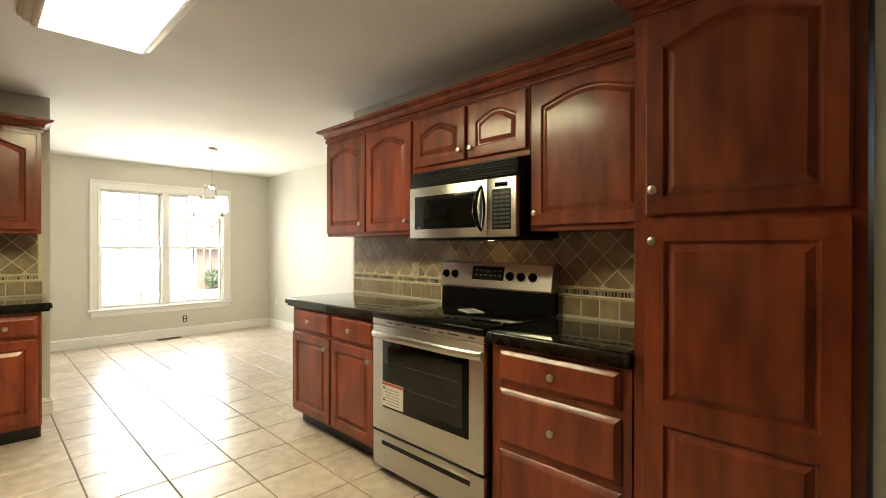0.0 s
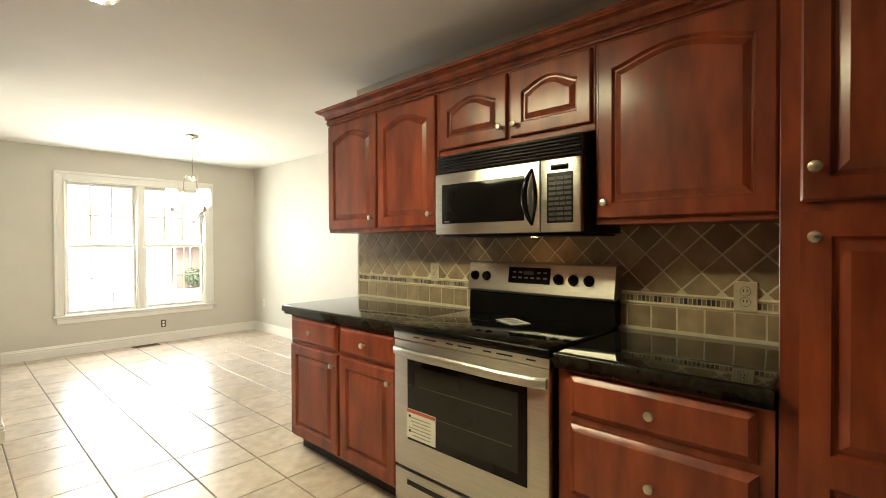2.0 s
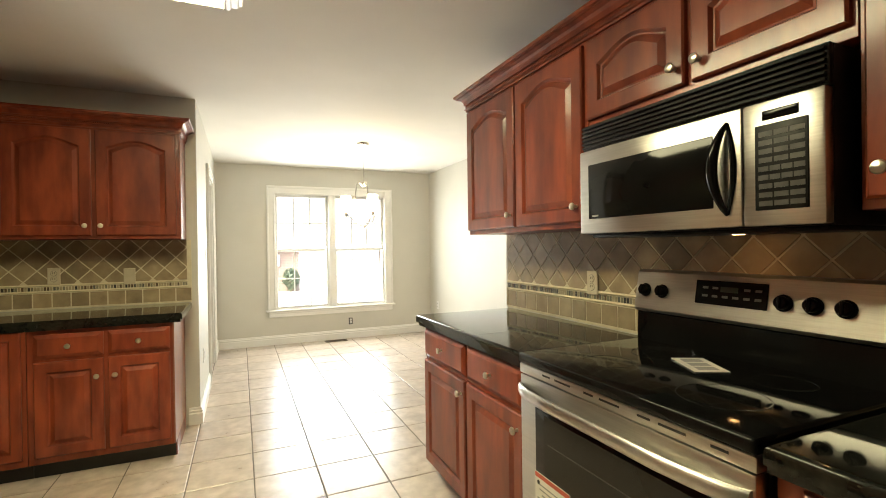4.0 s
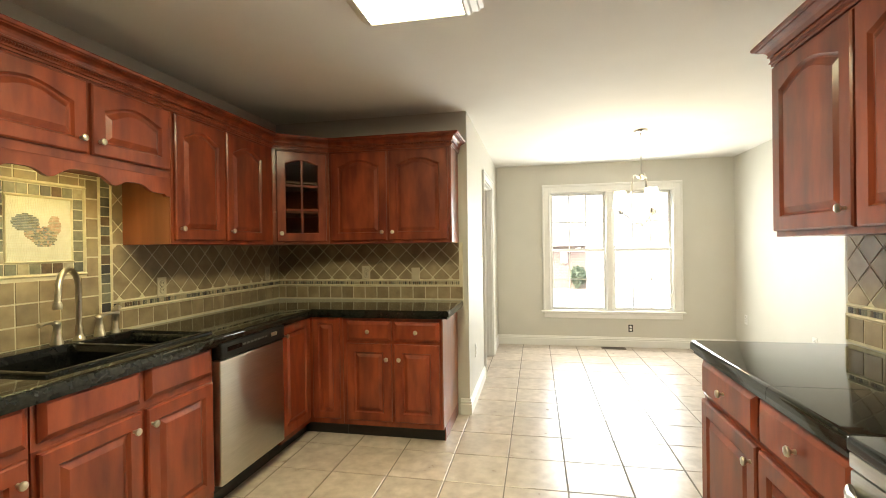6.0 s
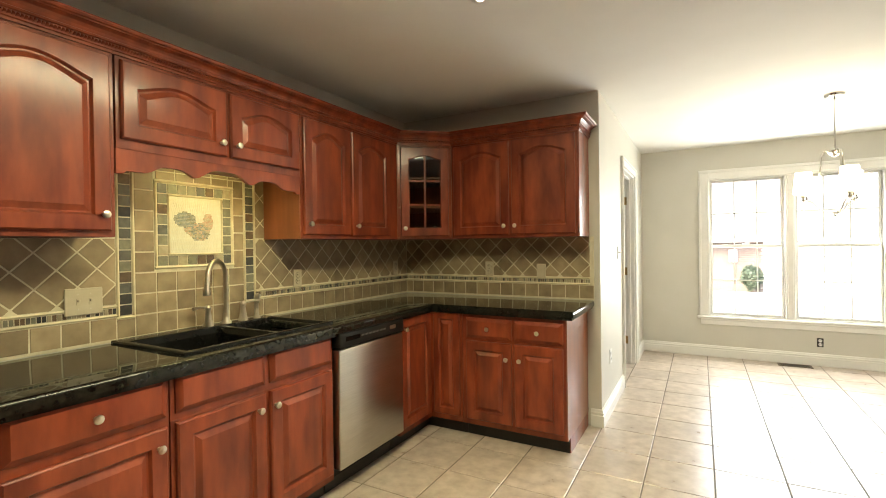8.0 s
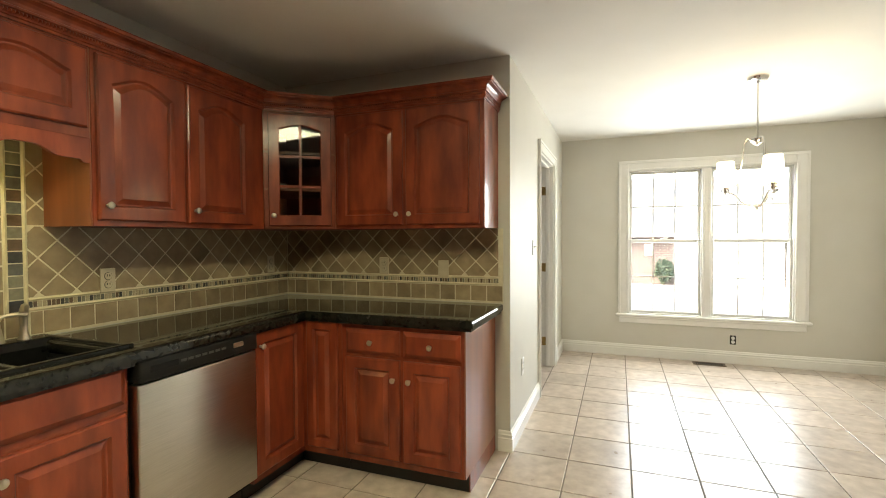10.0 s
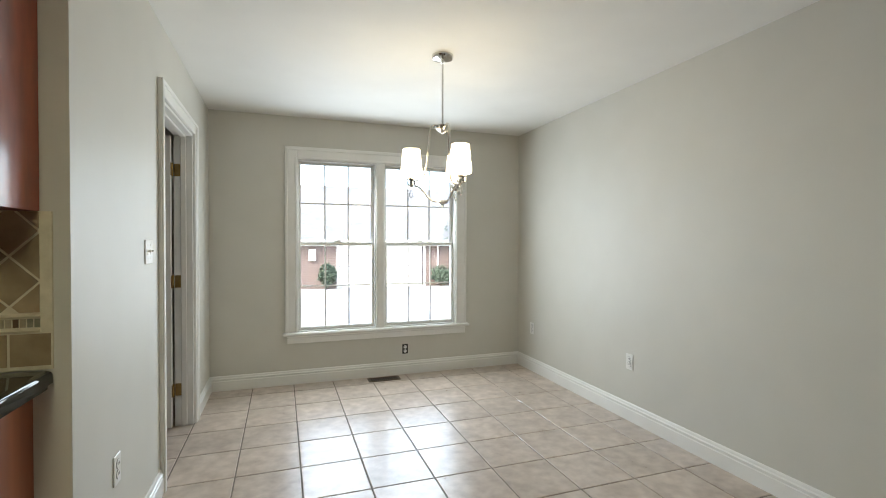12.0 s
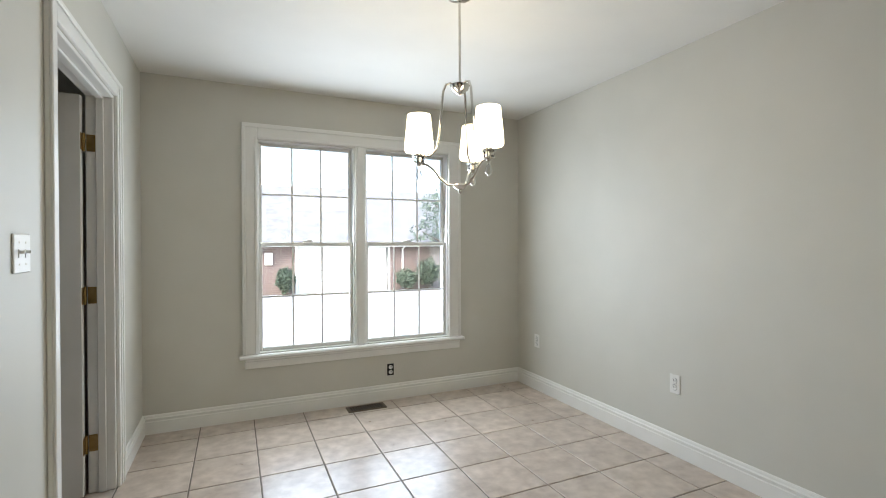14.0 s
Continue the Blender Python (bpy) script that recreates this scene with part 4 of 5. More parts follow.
    part("clock", bm, surface("clock_green", (0.03, 0.05, 0.04), (0.04, 0.06, 0.05), 10, rough=(0.2, 0.3)), s)


stove()

# a folded leaflet left on the cooktop
bm = bmesh.new()
box(bm, -0.085, 0.085, -0.05, 0.05, 0, 0.002)
leaf = whole("leaflet", bm, M_LABEL, "white printed leaflet lying on the cooktop", "leaflet", m=pose(2.23, 1.852, 0.9285, 0, 0, 62))
for k in range(3):
    bm = bmesh.new()
    box(bm, -0.065 + k * 0.048, -0.03 + k * 0.048, -0.03, 0.03, 0.002, 0.0026)
    part("print_block", bm, M_INK, leaf)


def microwave():
    o = thing("microwave", ON_RANGE @ Matrix.Translation((1.432, 0, 1.344)), "stainless over-range microwave with black door glass and key panel", "microwave")
    w, h = 0.793, 0.398

    def p(name, *boxes, mat=M_STEEL, bevel=0.003, parent=o, label=""):
        bm = bmesh.new()
        for b in boxes:
            box(bm, *b, bevel, 2)
        return part(name, bm, mat, parent, label, True)

    p("body", (0.003, w - 0.003, 0.005, 0.37, 0.0, h), mat=M_PLASTIC)
    g = p("vent_grille", (0.003, w - 0.003, 0.37, 0.385, 0.305, h), mat=M_PLASTIC, label="black louvred vent")
    for k in range(6):
        p("louvre", (0.008, w - 0.008, 0.384, 0.395, 0.312 + k * 0.0142, 0.320 + k * 0.0142), mat=M_PLASTIC, parent=g, bevel=0.002)
    d = p("door", (0.186, w - 0.003, 0.37, 0.402, 0.003, 0.302), bevel=0.005)
    p("window", (0.262, w - 0.05, 0.4015, 0.405, 0.055, 0.248), mat=M_BLACK, parent=d, label="black door glass", bevel=0.002)
    p("badge", (w - 0.10, w - 0.07, 0.405, 0.4056, 0.062, 0.068), mat=M_LABEL, parent=d, bevel=0)
    bm = bmesh.new()
    pts = [(0.222 + 0.022 * math.sin(math.pi * k / 14), 0.404 + 0.03 * math.sin(math.pi * k / 14) ** 0.6, 0.035 + 0.235 * k / 14) for k in range(15)]
    tube(bm, pts, [0.006 + 0.008 * math.sin(math.pi * k / 14) for k in range(15)], 12)
    part("handle", bm, M_BLACK, d, "black bowed handle", True)
    bm = bmesh.new()
    pts = [(0.222 - 0.016 * math.sin(math.pi * k / 14), 0.404, 0.035 + 0.235 * k / 14) for k in range(15)]
    tube(bm, pts, [0.004 + 0.004 * math.sin(math.pi * k / 14) for k in range(15)], 8)
    part("handle_base", bm, M_BLACK, d, smooth=True)
    c = p("key_panel", (0.003, 0.183, 0.37, 0.402, 0.003, 0.302), bevel=0.005)
    p("display", (0.055, 0.135, 0.4015, 0.404, 0.255, 0.278), mat=M_BLACK, parent=c, bevel=0.001)
    k = p("keypad", (0.035, 0.152, 0.4015, 0.404, 0.04, 0.245), mat=M_PLASTIC, parent=c, bevel=0.002)
    for j in range(9):
        n = 4 if j in (3, 4) else 3
        for i in range(n):
            a = 0.042 + i * 0.105 / n
            p("key", (a, a + 0.092 / n, 0.404, 0.4052, 0.05 + j * 0.0208, 0.062 + j * 0.0208), mat=M_BUTTON, parent=c, bevel=0)
    p("underside", (0.02, w - 0.02, 0.03, 0.36, -0.012, 0.0), mat=M_PLASTIC)
    p("cooktop_light", (0.36, 0.385, 0.125, 0.15, -0.0126, -0.0115), mat=M_HOODLAMP, bevel=0.001, label="small warm light lens")


microwave()


# ---- lamps ----
def ceiling_lamp():
    o = thing("ceiling_light", Matrix.Translation((0.665, 2.47, CEIL)), "long ceiling light box with a white moulded frame and glowing diffuser", "lamp")
    W, L = 0.215, 0.64
    for sx, sy in ((1, 0), (-1, 0), (0, 1), (0, -1)):
        bm = bmesh.new()
        prof = [(0.0, 0.0), (0.075, 0.0), (0.075, -0.012), (0.06, -0.02), (0.055, -0.036), (0.03, -0.046), (0.024, -0.062), (0.01, -0.07), (0.0, -0.07)]
        rings = []
        for s in (-1, 1):
            ringv = []
            for a, z in prof:
                if sx:
                    ringv.append((sx * (W + a), s * (L + a), z))
                else:
                    ringv.append((s * (W + a), sy * (L + a), z))
            rings.append(ringv)
        loops(bm, rings)
        part("frame_side", bm, M_TRIM, o)
    bm = bmesh.new()
    box(bm, -W, W, -L, L, -0.064, -0.05, 0.004)
    part("diffuser", bm, M_TUBE, o, "glowing white diffuser")


ceiling_lamp()

CH = (2.163, 5.80)


def chandelier():
    o = thing("chandelier", Matrix.Translation((*CH, CEIL)), "polished nickel chandelier with three lit white glass shades", "lamp")
    bm = bmesh.new()
    lathe(bm, [(0.066, 0), (0.066, -0.012), (0.06, -0.022), (0.03, -0.03), (0.012, -0.034), (0.01, -0.045)], 28)
    part("canopy", bm, M_CHROME, o, smooth=True)
    bm = bmesh.new()
    tube(bm, [(0, 0, -0.03), (0, 0, -0.4387)], 0.0055, 12)
    part("rod", bm, M_CHROME, o, smooth=True)
    bm = bmesh.new()
    lathe(bm, [(0.012, -0.422), (0.045, -0.4298), (0.04, -0.4498), (0.02, -0.4664), (0.006, -0.4742), (0.0005, -0.4787)], 24)
    part("upper_cup", bm, M_CHROME, o, smooth=True)
    bm = bmesh.new()
    lathe(bm, [(0.006, -0.8899), (0.03, -0.8864), (0.036, -0.8952), (0.022, -0.9074), (0.008, -0.9127), (0.009, -0.925), (0.0005, -0.932)], 24)
    part("lower_cup", bm, M_CHROME, o, smooth=True)
    for k in range(3):
        a = radians(-76 + 120 * k)
        ca, sa = math.cos(a), math.sin(a)

        def at(r, z):
            return (r * ca, r * sa, z)

        bm = bmesh.new()
        tube(bm, [at(0.02, -0.4387), at(0.045, -0.422), at(0.065, -0.4298), at(0.078, -0.4609), at(0.088, -0.572), at(0.098, -0.6661), at(0.11, -0.7288), at(0.14, -0.7592), at(0.178, -0.7653), at(0.192, -0.7653)], 0.0055, 10)
        part("upright", bm, M_CHROME, o, smooth=True)
        bm = bmesh.new()
        tube(bm, [at(0.015, -0.8952), at(0.06, -0.8899), at(0.092, -0.8646), at(0.12, -0.8259), at(0.15, -0.8024), at(0.182, -0.7945), at(0.202, -0.7945)], 0.006, 10)
        part("arm", bm, M_CHROME, o, smooth=True)
        bm = bmesh.new()
        c = Matrix.Translation(at(0.19, 0.022))
        lathe(bm, [(0.008, -0.8312), (0.012, -0.8224), (0.03, -0.8165), (0.012, -0.8119), (0.012, -0.7912), (0.032, -0.7858), (0.032, -0.7812), (0.018, -0.7781), (0.018, -0.7609), (0.0005, -0.7609)], 18, c)
        part("socket", bm, M_CHROME, o, smooth=True)
        bm = bmesh.new()
        lathe(bm, [(0.024, -0.8149), (0.028, -0.8011), (0.024, -0.7889)], 8, c)
        part("crystal_ring", bm, M_CRYSTAL, o, "clear crystal collar")
        bm = bmesh.new()
        lathe(bm, [(0.003, -0.8338), (0.008, -0.8443), (0.015, -0.875), (0.012, -0.8864), (0.0005, -0.8952)], 8, c)
        part("crystal_drop", bm, M_CRYSTAL, o, "clear crystal drop")
        bm = bmesh.new()
        prof = [(0.03, -0.7698), (0.061, -0.7653), (0.067, -0.7552), (0.066, -0.7306), (0.053, -0.5976), (0.050, -0.5976), (0.062, -0.7306), (0.058, -0.7587)]
        lathe(bm, prof, 28, c, False)
        part("shade", bm, M_SHADE, o, "lit white glass shade", True)


chandelier()


# ---- outlets, switches, register ----
def plate(frame_m, u, z, kind, material=M_WHITE, cover=True, v=0.0, w=0.072, label=""):
    h = 0.115
    o = thing({"switch": "light_switch"}.get(kind, "power_outlet"), frame_m @ Matrix.Translation((u, v, z)), label, "switch" if kind == "switch" else "outlet", "wall plates")
    if cover:
        bm = bmesh.new()
        box(bm, -w / 2, w / 2, 0, 0.006, -h / 2, h / 2, 0.003)
        part("cover_plate", bm, material, o)
    else:
        bm = bmesh.new()
        box(bm, -0.028, 0.028, 0.0005, 0.003, -0.047, 0.047)
        part("box_opening", bm, M_DARK, o, "dark open wall box")
    if kind == "switch":
        for du in ((-0.023, 0.023) if w > 0.1 else (0,)):
            bm = bmesh.new()
            box(bm, du - 0.006, du + 0.006, 0.005, 0.008, -0.013, 0.013, 0.001)
            box(bm, du - 0.004, du + 0.004, 0.006, 0.02, 0.0, 0.009, 0.001)
            part("toggle", bm, material, o)
            for dz in (-0.032, 0.032):
                bm = bmesh.new()
                box(bm, du - 0.003, du + 0.003, 0.0055, 0.0068, dz - 0.003, dz + 0.003)
                part("screw", bm, M_NICKEL, o)
    elif kind == "outlet":
        for dz in (-0.02, 0.02):
            bm = bmesh.new()
            lathe(bm, [(0.0165, 0), (0.0165, 0.0045), (0.0155, 0.0055)], 18, Matrix.Translation((0, 0.0035, dz)) @ Matrix.Rotation(radians(-90), 4, "X"))
            sk = part("socket", bm, material, o)
            bm = bmesh.new()
            lathe(bm, [(0.0185, 0), (0.0182, 0.0008)], 18, Matrix.Translation((0, 0.0058, dz)) @ Matrix.Rotation(radians(-90), 4, "X"))
            part("socket_gap", bm, M_BUTTON, sk)
            for du in (-0.006, 0.006):
                bm = bmesh.new()
                box(bm, du - 0.0017, du + 0.0017, 0.0085, 0.0094, dz - 0.002, dz + 0.008)
                part("slot", bm, M_DARK, o)
    return o


plate(ON_DINR, 5.845, 0.428, "outlet", label="white double outlet low on the dining wall")
plate(ON_DINR, 7.245, 0.428, "outlet", label="white double outlet near the room's corner")
plate(ON_DINL, -5.62, 1.25, "switch", w=0.118, label="white double toggle switch plate beside the doorway")
plate(ON_DINL, -5.16, 0.435, "outlet", label="white outlet low on the wall by the doorway")
plate(ON_WIN, -2.376, 0.246, "outlet", cover=False, label="uncovered outlet under the window, its wall box showing")


def register():
    o = thing("floor_register", Matrix.Translation((2.14, 7.42, 0.0)), "brown metal floor register in the tiles under the window", "vent")
    bm = bmesh.new()
    cells(bm, [-0.15, -0.132, 0.132, 0.15], [-0.06, -0.045, 0.045, 0.06], lambda i, j: not (i == 1 and j == 1), 0.0005, 0.006, lambda a, b, w: (a, b, w))
    part("rim", bm, M_VENT, o)
    bm = bmesh.new()
    box(bm, -0.132, 0.132, -0.045, 0.045, 0.0005, 0.0015)
    part("duct", bm, M_DARK, o)
    for k in range(14):
        bm = bmesh.new()
        x = -0.126 + k * 0.0194
        box(bm, x - 0.003, x + 0.003, -0.045, 0.045, 0.0015, 0.005)
        part("slat", bm, M_VENT, o)


register()

# ---- backsplash: tiles, liners and mosaic bands, each piece set on a grout bed ----
SQ, GJ = 0.104, 0.005
ROW0, ROW1 = 0.930, 1.031         # the row of square tiles over the worktop
LIN = 0.013                        # height of a liner
BAND0, BAND1 = 1.0445, 1.0735      # the mosaic band between two liners


def clip(poly, axis, limit, keep_less):
    out = []
    for k, a in enumerate(poly):
        b = poly[(k + 1) % len(poly)]
        ia, ib = (a[axis] <= limit) == keep_less, (b[axis] <= limit) == keep_less
        if ia:
            out.append(a)
        if ia != ib:
            s = (limit - a[axis]) / (b[axis] - a[axis])
            out.append((a[0] + s * (b[0] - a[0]), a[1] + s * (b[1] - a[1])))
    return out


def slab(bm, poly, v0, v1, inset=0.0):
    """A flat piece with a slightly narrower face."""
    cu, cz = sum(p[0] for p in poly) / len(poly), sum(p[1] for p in poly) / len(poly)
    back = [bm.verts.new((u, v0, z)) for u, z in poly]
    front = []
    for u, z in poly:
        d = math.hypot(u - cu, z - cz) or 1
        front.append(bm.verts.new((u - (u - cu) / d * inset, v1, z - (z - cz) / d * inset)))
    bm.faces.new(back[::-1]), bm.faces.new(front)
    for k in range(len(poly)):
        bm.faces.new([back[k], back[(k + 1) % len(poly)], front[(k + 1) % len(poly)], front[k]])
    bmesh.ops.recalc_face_normals(bm, faces=bm.faces[:])


def piece(name, poly, parent, material, v0=0.003, v1=0.0115):
    bm = bmesh.new()
    slab(bm, poly, v0, v1, 0.0018)
    return part(name, bm, material, parent)


def rect(u0, u1, z0, z1):
    return [(u0, z0), (u1, z0), (u1, z1), (u0, z1)]


def squares(parent, u0, u1, z0, z1):
    """Square tiles from u0 on, the last ones cut."""
    nu, nz = math.ceil((u1 - u0) / SQ - 0.05), max(1, round((z1 - z0) / SQ))
    ph = (z1 - z0) / nz
    for i in range(nu):
        for j in range(nz):
            a, b = u0 + i * SQ, min(u0 + (i + 1) * SQ, u1)
            if b - a > 0.02:
                piece("tile", rect(a + GJ / 2, b - GJ / 2, z0 + j * ph + GJ / 2, z0 + (j + 1) * ph - GJ / 2), parent, M_SPLASH)


def diamonds(parent, u0, u1, z0, z1, shift=0.0):
    d = SQ * math.sqrt(2)
    r = d / 2 - GJ * 0.72
    for j in range(-1, int((z1 - z0) / d * 2) + 2):
        for i in range(-1, int((u1 - u0) / d) + 2):
            cu, cz = u0 + shift + (i + (0.5 if j % 2 else 0)) * d, z0 + 0.02 + j * d / 2
            poly = [(cu - r, cz), (cu, cz - r), (cu + r, cz), (cu, cz + r)]
            for axis, limit, less in ((0, u1 - 0.002, True), (0, u0 + 0.002, False), (1, z1, True), (1, z0 + 0.002, False)):
                poly = clip(poly, axis, limit, less) if len(poly) > 2 else []
            if len(poly) > 2:
                us, zs = [p[0] for p in poly], [p[1] for p in poly]
                if (max(us) - min(us)) * (max(zs) - min(zs)) > 0.0006:
                    piece("tile", poly, parent, M_SPLASH)


def liner(parent, u0, u1, z0, z1):
    """A half-round cream bar, level or upright."""
    bm = bmesh.new()
    level = (u1 - u0) > (z1 - z0)
    n = 6
    rings = []
    for end in (0, 1):
        r = []
        for k in range(n + 1):
            a = math.pi * k / n
            v = 0.006 + 0.011 * math.sin(a)
            if level:
                r.append(((u0, u1)[end], v, (z0 + z1) / 2 + (z1 - z0) / 2 * math.cos(a)))
            else:
                r.append(((u0 + u1) / 2 + (u1 - u0) / 2 * math.cos(a), v, (z0, z1)[end]))
        rings.append(r)
    loops(bm, rings)
    part("liner", bm, M_LINER, parent, "cream pencil liner", True)


chip_tones = [surface("chip_" + n, a, b, 40, rough=(0.25, 0.4), bump=0.08, bump_scale=90) for n, a, b in (
    ("slate", (0.075, 0.075, 0.065), (0.13, 0.125, 0.105)), ("umber", (0.09, 0.055, 0.03), (0.16, 0.10, 0.055)),
    ("sand", (0.34, 0.28, 0.18), (0.46, 0.39, 0.27)), ("sage", (0.16, 0.155, 0.11), (0.25, 0.24, 0.17)), ("black", (0.02, 0.02, 0.02), (0.045, 0.04, 0.035)))]


def chips(parent, u0, u1, z0, z1, cu, cz, weights, name="mosaic_chip", joined=True):
    nu, nz = max(1, round((u1 - u0) / cu)), max(1, round((z1 - z0) / cz))
    pu, pz = (u1 - u0) / nu, (z1 - z0) / nz
    bms = [bmesh.new() for _ in chip_tones]
    for i in range(nu):
        for j in range(nz):
            k = random.choices(range(len(chip_tones)), weights)[0]
            poly = rect(u0 + i * pu + 0.0015, u0 + (i + 1) * pu - 0.0015, z0 + j * pz + 0.0015, z0 + (j + 1) * pz - 0.0015)
            if joined:
                slab(bms[k], poly, 0.004, 0.0112, 0.001)
            else:
                piece(name, poly, parent, chip_tones[k], 0.004, 0.0115)
    for k, b in enumerate(bms):
        if joined and len(b.faces):
            tagged(part("mosaic_band", b, chip_tones[k], parent), kind="stuff")
        else:
            b.free()


def band(parent, u0, u1):
    liner(parent, u0, u1, ROW1, ROW1 + LIN)
    chips(parent, u0, u1, BAND0, BAND1, 0.017, 0.029, (2, 3, 5, 4, 2))
    liner(parent, u0, u1, BAND1, BAND1 + LIN)


def bed(name, m, u0, u1, z1, label):
    o = tagged(new(name), label, "backsplash", kind="structure")
    o.matrix_world = m
    bm = bmesh.new()
    box(bm, u0, u1, 0.0005, 0.0092, 0.921, z1)
    part("grout", bm, M_SGROUT, o)
    return o


TOPZ = BAND1 + LIN
b = bed("backsplash_range", ON_RANGE, 0.781, 3.380, UB, "brown ceramic backsplash tiles, set square below and diagonally above a mosaic band")
squares(b, 0.781, 3.378, ROW0, ROW1)
band(b, 0.781, 3.378)
diamonds(b, 0.781, 3.378, TOPZ, UB, 0.03)
liner(b, 3.378, 3.389, ROW0, ROW1 + 0.013)
b = bed("backsplash_partition", ON_PART, -0.592, 1.035, UB, "brown ceramic backsplash tiles with a mosaic band behind the corner worktop")
squares(b, -0.592, 1.034, ROW0, ROW1)
band(b, -0.565, 1.034)
diamonds(b, -0.565, 1.034, TOPZ, UB, 0.0)
# sink wall: two upright mosaic strips frame the middle field
SL, SR = (2.405, 2.485), (3.075, 3.155)
b = bed("backsplash_sink", ON_SINK, -4.77, -1.30, 1.735, "brown ceramic backsplash tiles around a framed mosaic panel over the sink")
squares(b, -4.768, -3.16, ROW0, ROW1)
band(b, -4.768, -SR[1])
diamonds(b, -4.768, -SR[1], TOPZ, UB + 0.002, 0.03)
diamonds(b, -3.222, -SR[1], UB + 0.004, 1.735, 0.03)
squares(b, -SL[0], -1.30, ROW0, ROW1)
band(b, -SL[0], -1.30)
diamonds(b, -SL[0], -1.30, TOPZ, UB, 0.0)
diamonds(b, -SL[0], -2.266, UB + 0.004, 1.735, 0.0)
for s0, s1 in (SL, SR):
    liner(b, -s1, -s1 + LIN, ROW1, 1.735)
    liner(b, -s0 - LIN, -s0, ROW1, 1.735)
    chips(b, -s1 + LIN, -s0 - LIN, ROW1 + 0.002, 1.735, 0.054, 0.05, (5, 3, 1, 4, 3), joined=False)
for s0, s1 in (SL, SR):
    liner(b, -s1, -s0, ROW1 - LIN, ROW1)
PX0, PX1, PZ0, PZ1 = 2.576, 3.009, 1.237, 1.675        # the framed panel


def field(parent, u0, u1, z0, z1, nu, hole):
    """Square tiles in nu columns, cut around a rectangular hole."""
    pitch = (u1 - u0) / nu
    h0, h1, k0, k1 = hole
    for i in range(nu):
        for j in range(math.ceil((z1 - z0) / pitch)):
            a, b, c, d = u0 + i * pitch, u0 + (i + 1) * pitch, z0 + j * pitch, min(z0 + (j + 1) * pitch, z1)
            cuts = [(a, b, c, d)]
            if a < h1 and b > h0 and c < k1 and d > k0:
                m0, m1 = max(a, h0), min(b, h1)
                cuts = [(a, m0, c, d), (m1, b, c, d), (m0, m1, c, min(d, k0)), (m0, m1, max(c, k1), d)]
            for p, q, r, t in cuts:
                if q - p > 0.014 and t - r > 0.014:
                    piece("tile", rect(p + GJ / 2, q - GJ / 2, r + GJ / 2, t - GJ / 2), parent, M_SPLASH)


field(b, -SR[0], -SL[1], ROW0, 1.735, 6, (-PX1, -PX0, PZ0, PZ1))
for s0, s1 in (SL, SR):
    piece("tile", rect(-s1 + GJ / 2, -s0 - GJ / 2, ROW0 + GJ / 2, ROW1 - LIN), b, M_SPLASH)
for q, w in ((0.0, 0.015), (0.066, 0.011)):
    liner(b, -PX1 + q, -PX0 - q, PZ0 + q, PZ0 + q + w)
    liner(b, -PX1 + q, -PX0 - q, PZ1 - q - w, PZ1 - q)
    liner(b, -PX1 + q, -PX1 + q + w, PZ0 + q + w, PZ1 - q - w)
    liner(b, -PX0 - q - w, -PX0 - q, PZ0 + q + w, PZ1 - q - w)
a0, a1 = 0.015, 0.066
chips(b, -PX1 + a0, -PX0 - a0, PZ0 + a0, PZ0 + a1, 0.049, 0.051, (5, 2, 2, 5, 1), joined=False)
chips(b, -PX1 + a0, -PX0 - a0, PZ1 - a1, PZ1 - a0, 0.049, 0.051, (3, 2, 3, 5, 0), joined=False)
chips(b, -PX1 + a0, -PX1 + a1, PZ0 + a1, PZ1 - a1, 0.051, 0.048, (5, 2, 2, 5, 0), joined=False)
chips(b, -PX0 - a1, -PX0 - a0, PZ0 + a1, PZ1 - a1, 0.051, 0.048, (5, 2, 2, 5, 1), joined=False)
# the picture: cream strips with plain oval patches of coloured chips
M_ROSE = surface("rose_chips", (0.42, 0.24, 0.16), (0.60, 0.42, 0.30), 60, rough=(0.4, 0.5))
M_STEELBLUE = surface("blue_grey_chips", (0.15, 0.165, 0.165), (0.30, 0.31, 0.29), 60, rough=(0.4, 0.5))
u0, u1, z0, z1 = -PX1 + 0.077, -PX0 - 0.077, PZ0 + 0.077, PZ1 - 0.077
PATCHES = [(0.72, 0.60, 0.20, 0.14, (1, 1, 1, 3)), (0.44, 0.38, 0.21, 0.16, (1, 2, 0, 3)), (0.60, 0.44, 0.14, 0.12, (0, 0, 2, 1)), (0.27, 0.56, 0.10, 0.17, (0, 0, 2)),]
cream, patches = bmesh.new(), [bmesh.new() for _ in range(4)]
rows = 40
for j in range(rows):
    za = z0 + (z1 - z0) * j / rows
    zb = z0 + (z1 - z0) * (j + 1) / rows - 0.0007
    u = u0
    while u < u1 - 0.003:
        ub = min(u + random.uniform(0.006, 0.013), u1)
        cu, cz = ((u + ub) / 2 - u0) / (u1 - u0), ((za + zb) / 2 - z0) / (z1 - z0)
        k = None
        for pu, pz, ru, rz, tones in PATCHES:
            if ((cu - pu) / ru) ** 2 + ((cz - pz) / rz) ** 2 < 1:
                k = random.choice(tones)
                break
        slab(cream if k is None else patches[k], rect(u, ub - 0.0006, za, zb), 0.004, 0.0105, 0.0003)
        u = ub
tagged(part("cream_strips", cream, M_CREAM, b, "cream mosaic strips"), kind="stuff")
for k, mt in enumerate((M_ROSE, M_STEELBLUE, chip_tones[2], chip_tones[3])):
    tagged(part("coloured_chips", patches[k], mt, b, "patch of coloured mosaic chips"), kind="stuff")

